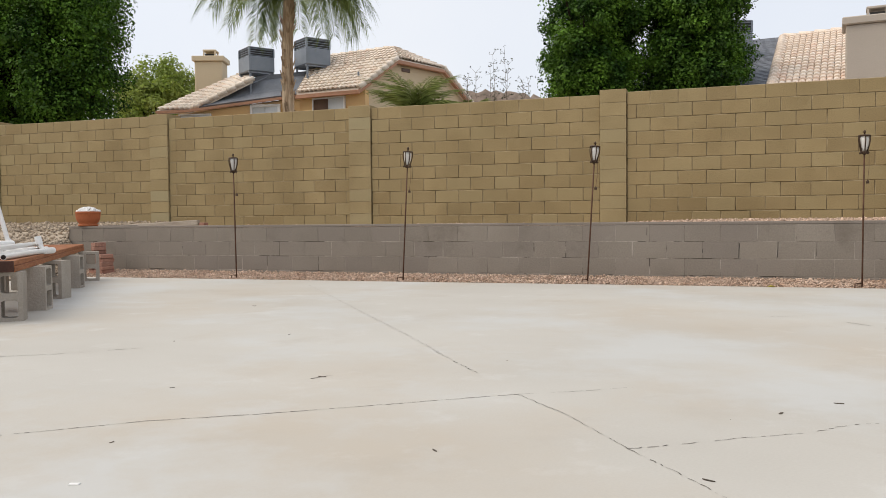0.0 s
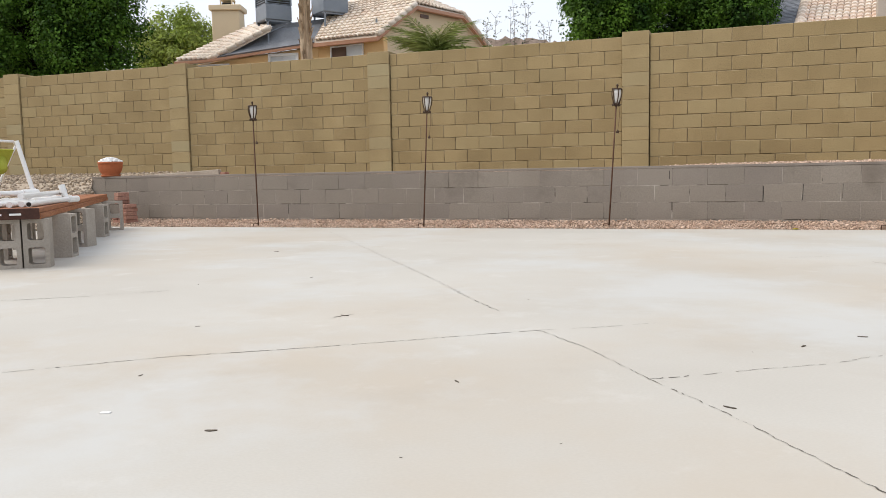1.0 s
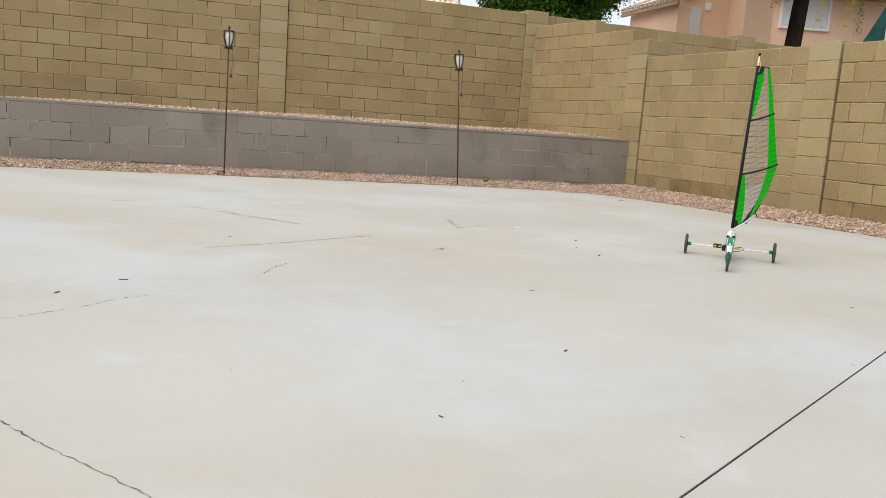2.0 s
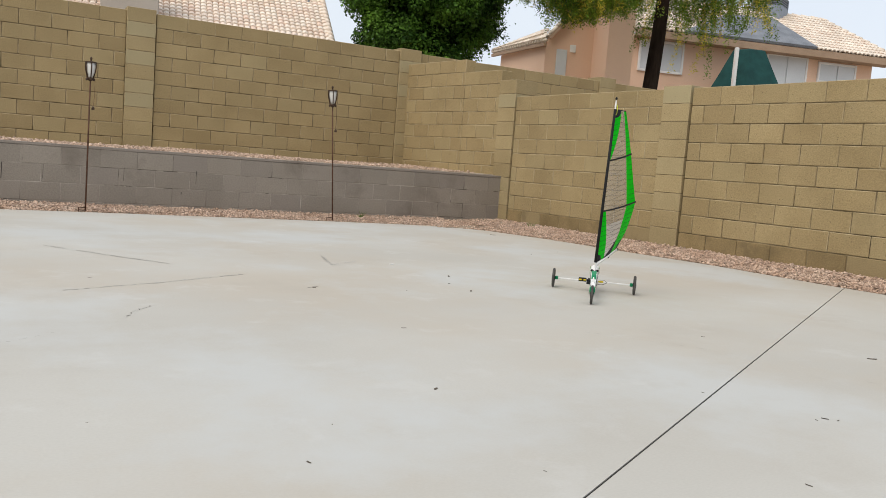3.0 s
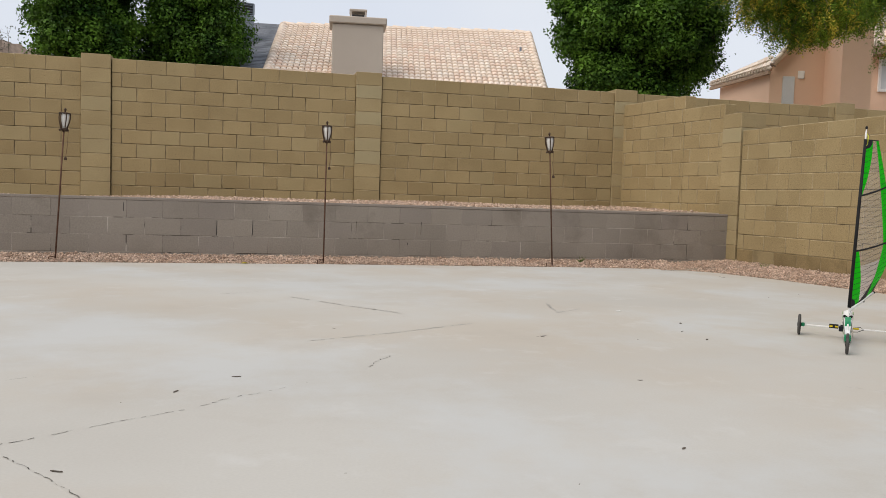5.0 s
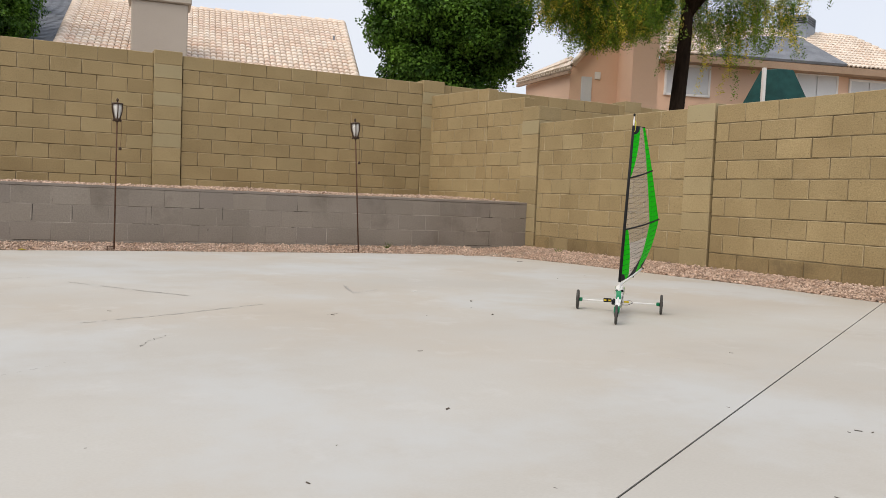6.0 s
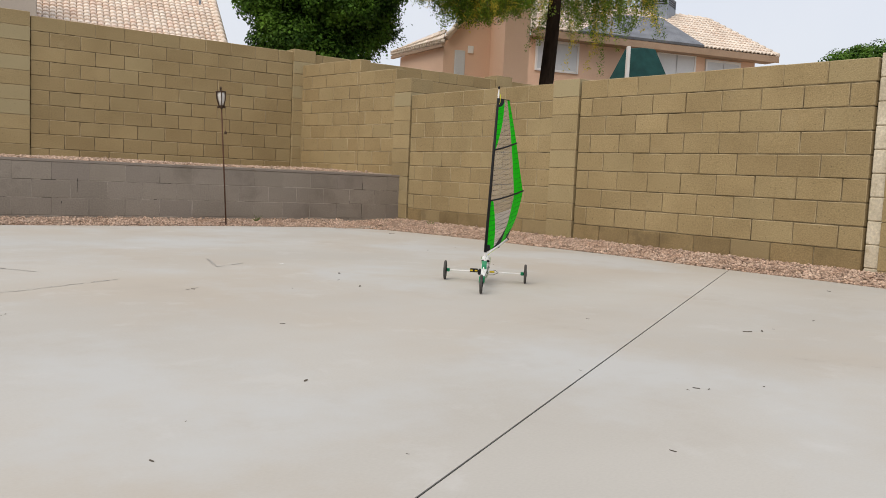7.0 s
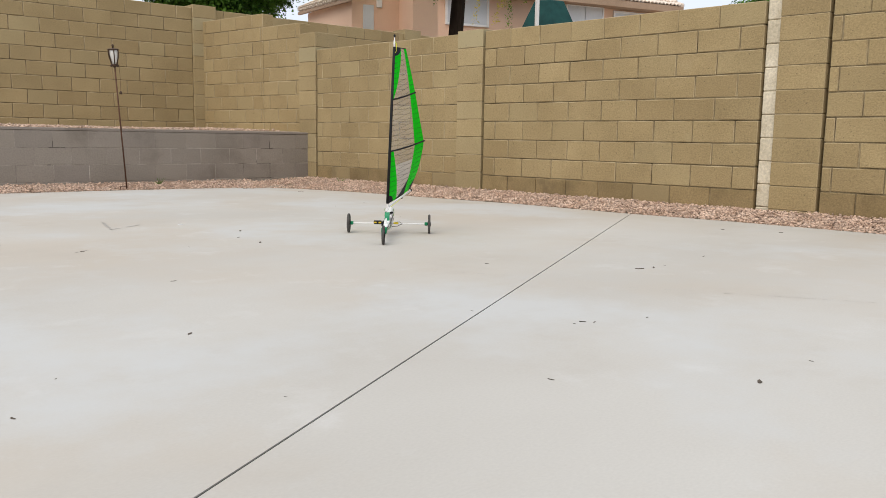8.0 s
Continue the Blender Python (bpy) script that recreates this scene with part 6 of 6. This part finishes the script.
    part("mast_step", Shape().prism([(0.205, 0.112), (0.258, 0.108), (0.252, 0.142), (0.240, 0.168), (0.222, 0.168), (0.215, 0.140)], -0.016, 0.016, pose(0, 0, 0, 90, 0, 0)), GREENPLA, ob, "green printed mast step")
    up = (head - foot).normalized()
    part("mast", Shape().tube([foot - up * 0.03, head], 0.0045, 10), WHITE, ob)
    part("mast_tip", Shape().lathe([(0.006, 0), (0.0055, 0.02), (0.002, 0.05)], 10, between(head, head + up)), WHITE, ob)
    part("tip_ball", Shape().lathe([(0.002, 0.046), (0.007, 0.050), (0.008, 0.058), (0.004, 0.066)], 10, between(head, head + up)), BLACK, ob, "black masthead ball")
    part("telltale", Shape().tube([head + up * 0.02 + Vector((0, 0.004, 0)), head + Vector((-0.01, 0.014, 0.005)), head + Vector((-0.012, 0.012, -0.04)), head + Vector((-0.004, 0.006, -0.055))], 0.0028, 5), YELLOWCORD, ob, "yellow cord at the masthead")
    sail_low, sail_high = foot + up * 0.055, head - up * 0.015

    def chord(v):
        return np.interp(v, [0, 0.33, 0.66, 1.0], [0.47, 0.40, 0.275, 0.125])

    def twist(v):
        return radians(np.interp(v, [0, 0.15, 0.33, 0.66, 1.0], [17, 26, 34, 33, 36]))

    def rise(v):
        return np.interp(v, [0, 0.33, 0.66, 1], [0.075, 0.070, 0.060, 0.0])

    def P(u, v, off=0.0):
        """A place on the sail: u from luff to leech, v from foot to head."""
        a = twist(v) 
        belly = 0.030 * chord(v) / 0.47 * math.sin(math.pi * min(u, 1.0) ** 0.8) * (0.4 + 0.6 * math.sin(math.pi * v))
        p = sail_low.lerp(sail_high, v)
        return p + Vector((-math.cos(a) * chord(v) * u, math.sin(a) * chord(v) * u, rise(v) * u)) + Vector((math.sin(a), math.cos(a), 0)) * (belly + off)

    def panel(name, lo, hi, v0, v1, material, label="", rows=24, cols=8, off=0.0):
        sh = Shape()
        for i in range(rows + 1):
            v = v0 + (v1 - v0) * i / rows
            for j in range(cols + 1):
                sh.v.append(tuple(P(lo(v) + (hi(v) - lo(v)) * j / cols, v, off)))
        sh.f = [(i * (cols + 1) + j, i * (cols + 1) + j + 1, (i + 1) * (cols + 1) + j + 1, (i + 1) * (cols + 1) + j) for i in range(rows) for j in range(cols)]
        return part(name, sh, material, sail, label, smooth=True)

    sail = part("sail", Shape().tube([sail_low, sail_low.lerp(sail_high, 0.5), sail_high], [0.0105, 0.0098, 0.0085], 10), BLACK, ob, "translucent sail with green edges and a black luff sleeve", smooth=True)
    luff = lambda v: np.interp(v, [0, 0.33, 0.331, 0.655, 0.66, 0.97, 1.0], [0.30, 0.08, 0.0, 0.0, 0.04, 0.52, 0.52])
    leech = lambda v: np.interp(v, [0, 0.33, 0.66, 1.0], [0.62, 0.66, 0.72, 0.80])
    panel("green_luff", lambda v: 0.0, luff, 0.0, 0.33, GREEN, "bright green film")
    panel("green_luff", lambda v: 0.0, luff, 0.66, 1.0, GREEN, "bright green film")
    panel("green_leech", leech, lambda v: 1.0, 0.0, 1.0, GREEN, "bright green film", rows=48)
    panel("clear_film", luff, leech, 0.24, 1.0, CLEAR, "clear film", rows=40)
    panel("milky_film", luff, leech, 0.0, 0.24, MILKY, "milky white film", rows=14)
    panel("foot_patch", lambda v: 0.21 + 0.45 * min(1, (v / 0.125)) ** 0.6, leech, 0.0, 0.125, NAVY, "dark foot patch", rows=10, off=0.0016)
    panel("clew_patch", lambda v: 1 - 0.15 * math.sqrt(max(0.0, 1 - (v / 0.07) ** 2)), lambda v: 1.0, 0.0, 0.07, NAVY, rows=8, off=0.0016)
    panel("tack_patch", lambda v: 0.0, lambda v: 0.16 * math.sqrt(max(0.0, 1 - (v / 0.05) ** 2)), 0.0, 0.05, NAVY, rows=8, off=0.0016)
    panel("head_patch", lambda v: 0.0, lambda v: 0.5 * math.sqrt(max(0.0, 1 - ((1 - v) / 0.06) ** 2)), 0.94, 1.0, NAVY, rows=8, off=0.0016)
    for v in (0.335, 0.665):
        part("batten", Shape().tube([P(u, v + 0.004 * u, 0.001) for u in np.linspace(0, 1.02, 10)], 0.0055, 6), BLACK, sail)
    part("head_batten", Shape().tube([P(u, 0.998) for u in np.linspace(0, 1.0, 6)], 0.003, 6), BLACK, sail)
    part("leech_edge", Shape().tube([P(1.0, v) for v in np.linspace(0, 1, 24)], 0.0014, 5), GREEN, sail)
    threads = Shape()
    for k in range(30):
        v = 0.02 + 0.96 * k / 29
        for d in (-0.035, 0.045):
            pts = [P(u, min(0.995, max(0.005, v + d * (u - 0.5))), 0.0012) for u in np.linspace(0.02, 0.99, 7)]
            threads.tube(pts, 0.0007, 3, cap=False)
    part("threads", threads, NAVY, sail, "fine dark reinforcing threads")
    tack, clew = P(0.0, 0.0) - up * 0.022, P(1.0, 0.0) + Vector((0, 0, -0.016))
    bd = (clew - tack).normalized()
    part("boom", Shape().tube([tack, clew + bd * 0.03], 0.0065, 8), WHITE, ob, smooth=True)
    part("boom_end", Shape().lathe([(0.007, -0.01), (0.008, 0.012), (0.004, 0.02)], 8, between(clew + bd * 0.02, clew + bd)), BLACK, ob)
    part("outhaul", Shape().tube([clew + bd * 0.02, P(0.99, 0.01)], 0.002, 5), BLACK, ob)
    block_at = tack.lerp(clew, 0.62) - Vector((0, 0, 0.008))
    part("boom_block", Shape().box(0.012, 0.010, 0.016, Matrix.Translation(block_at), c=0.002), BLACK, ob)
    part("sheet_cord", Shape().tube([block_at, Vector((-0.09, 0, 0.172))], 0.0018, 5), YELLOWCORD, ob, "yellow sheet cord")
    part("sheet_cord", Shape().tube([Vector((-0.09, 0.01, 0.172)), Vector((-0.085, 0.025, 0.14)), Vector((-0.06, 0.025, 0.11))], 0.0018, 5), YELLOWCORD, ob)
    part("vang", Shape().tube([foot - up * 0.005, tack + bd * 0.06], 0.0018, 5), STEEL, ob)
    return ob


sail_trike(pose(5.505, -8.29, 0, 0, 0, -130.3))
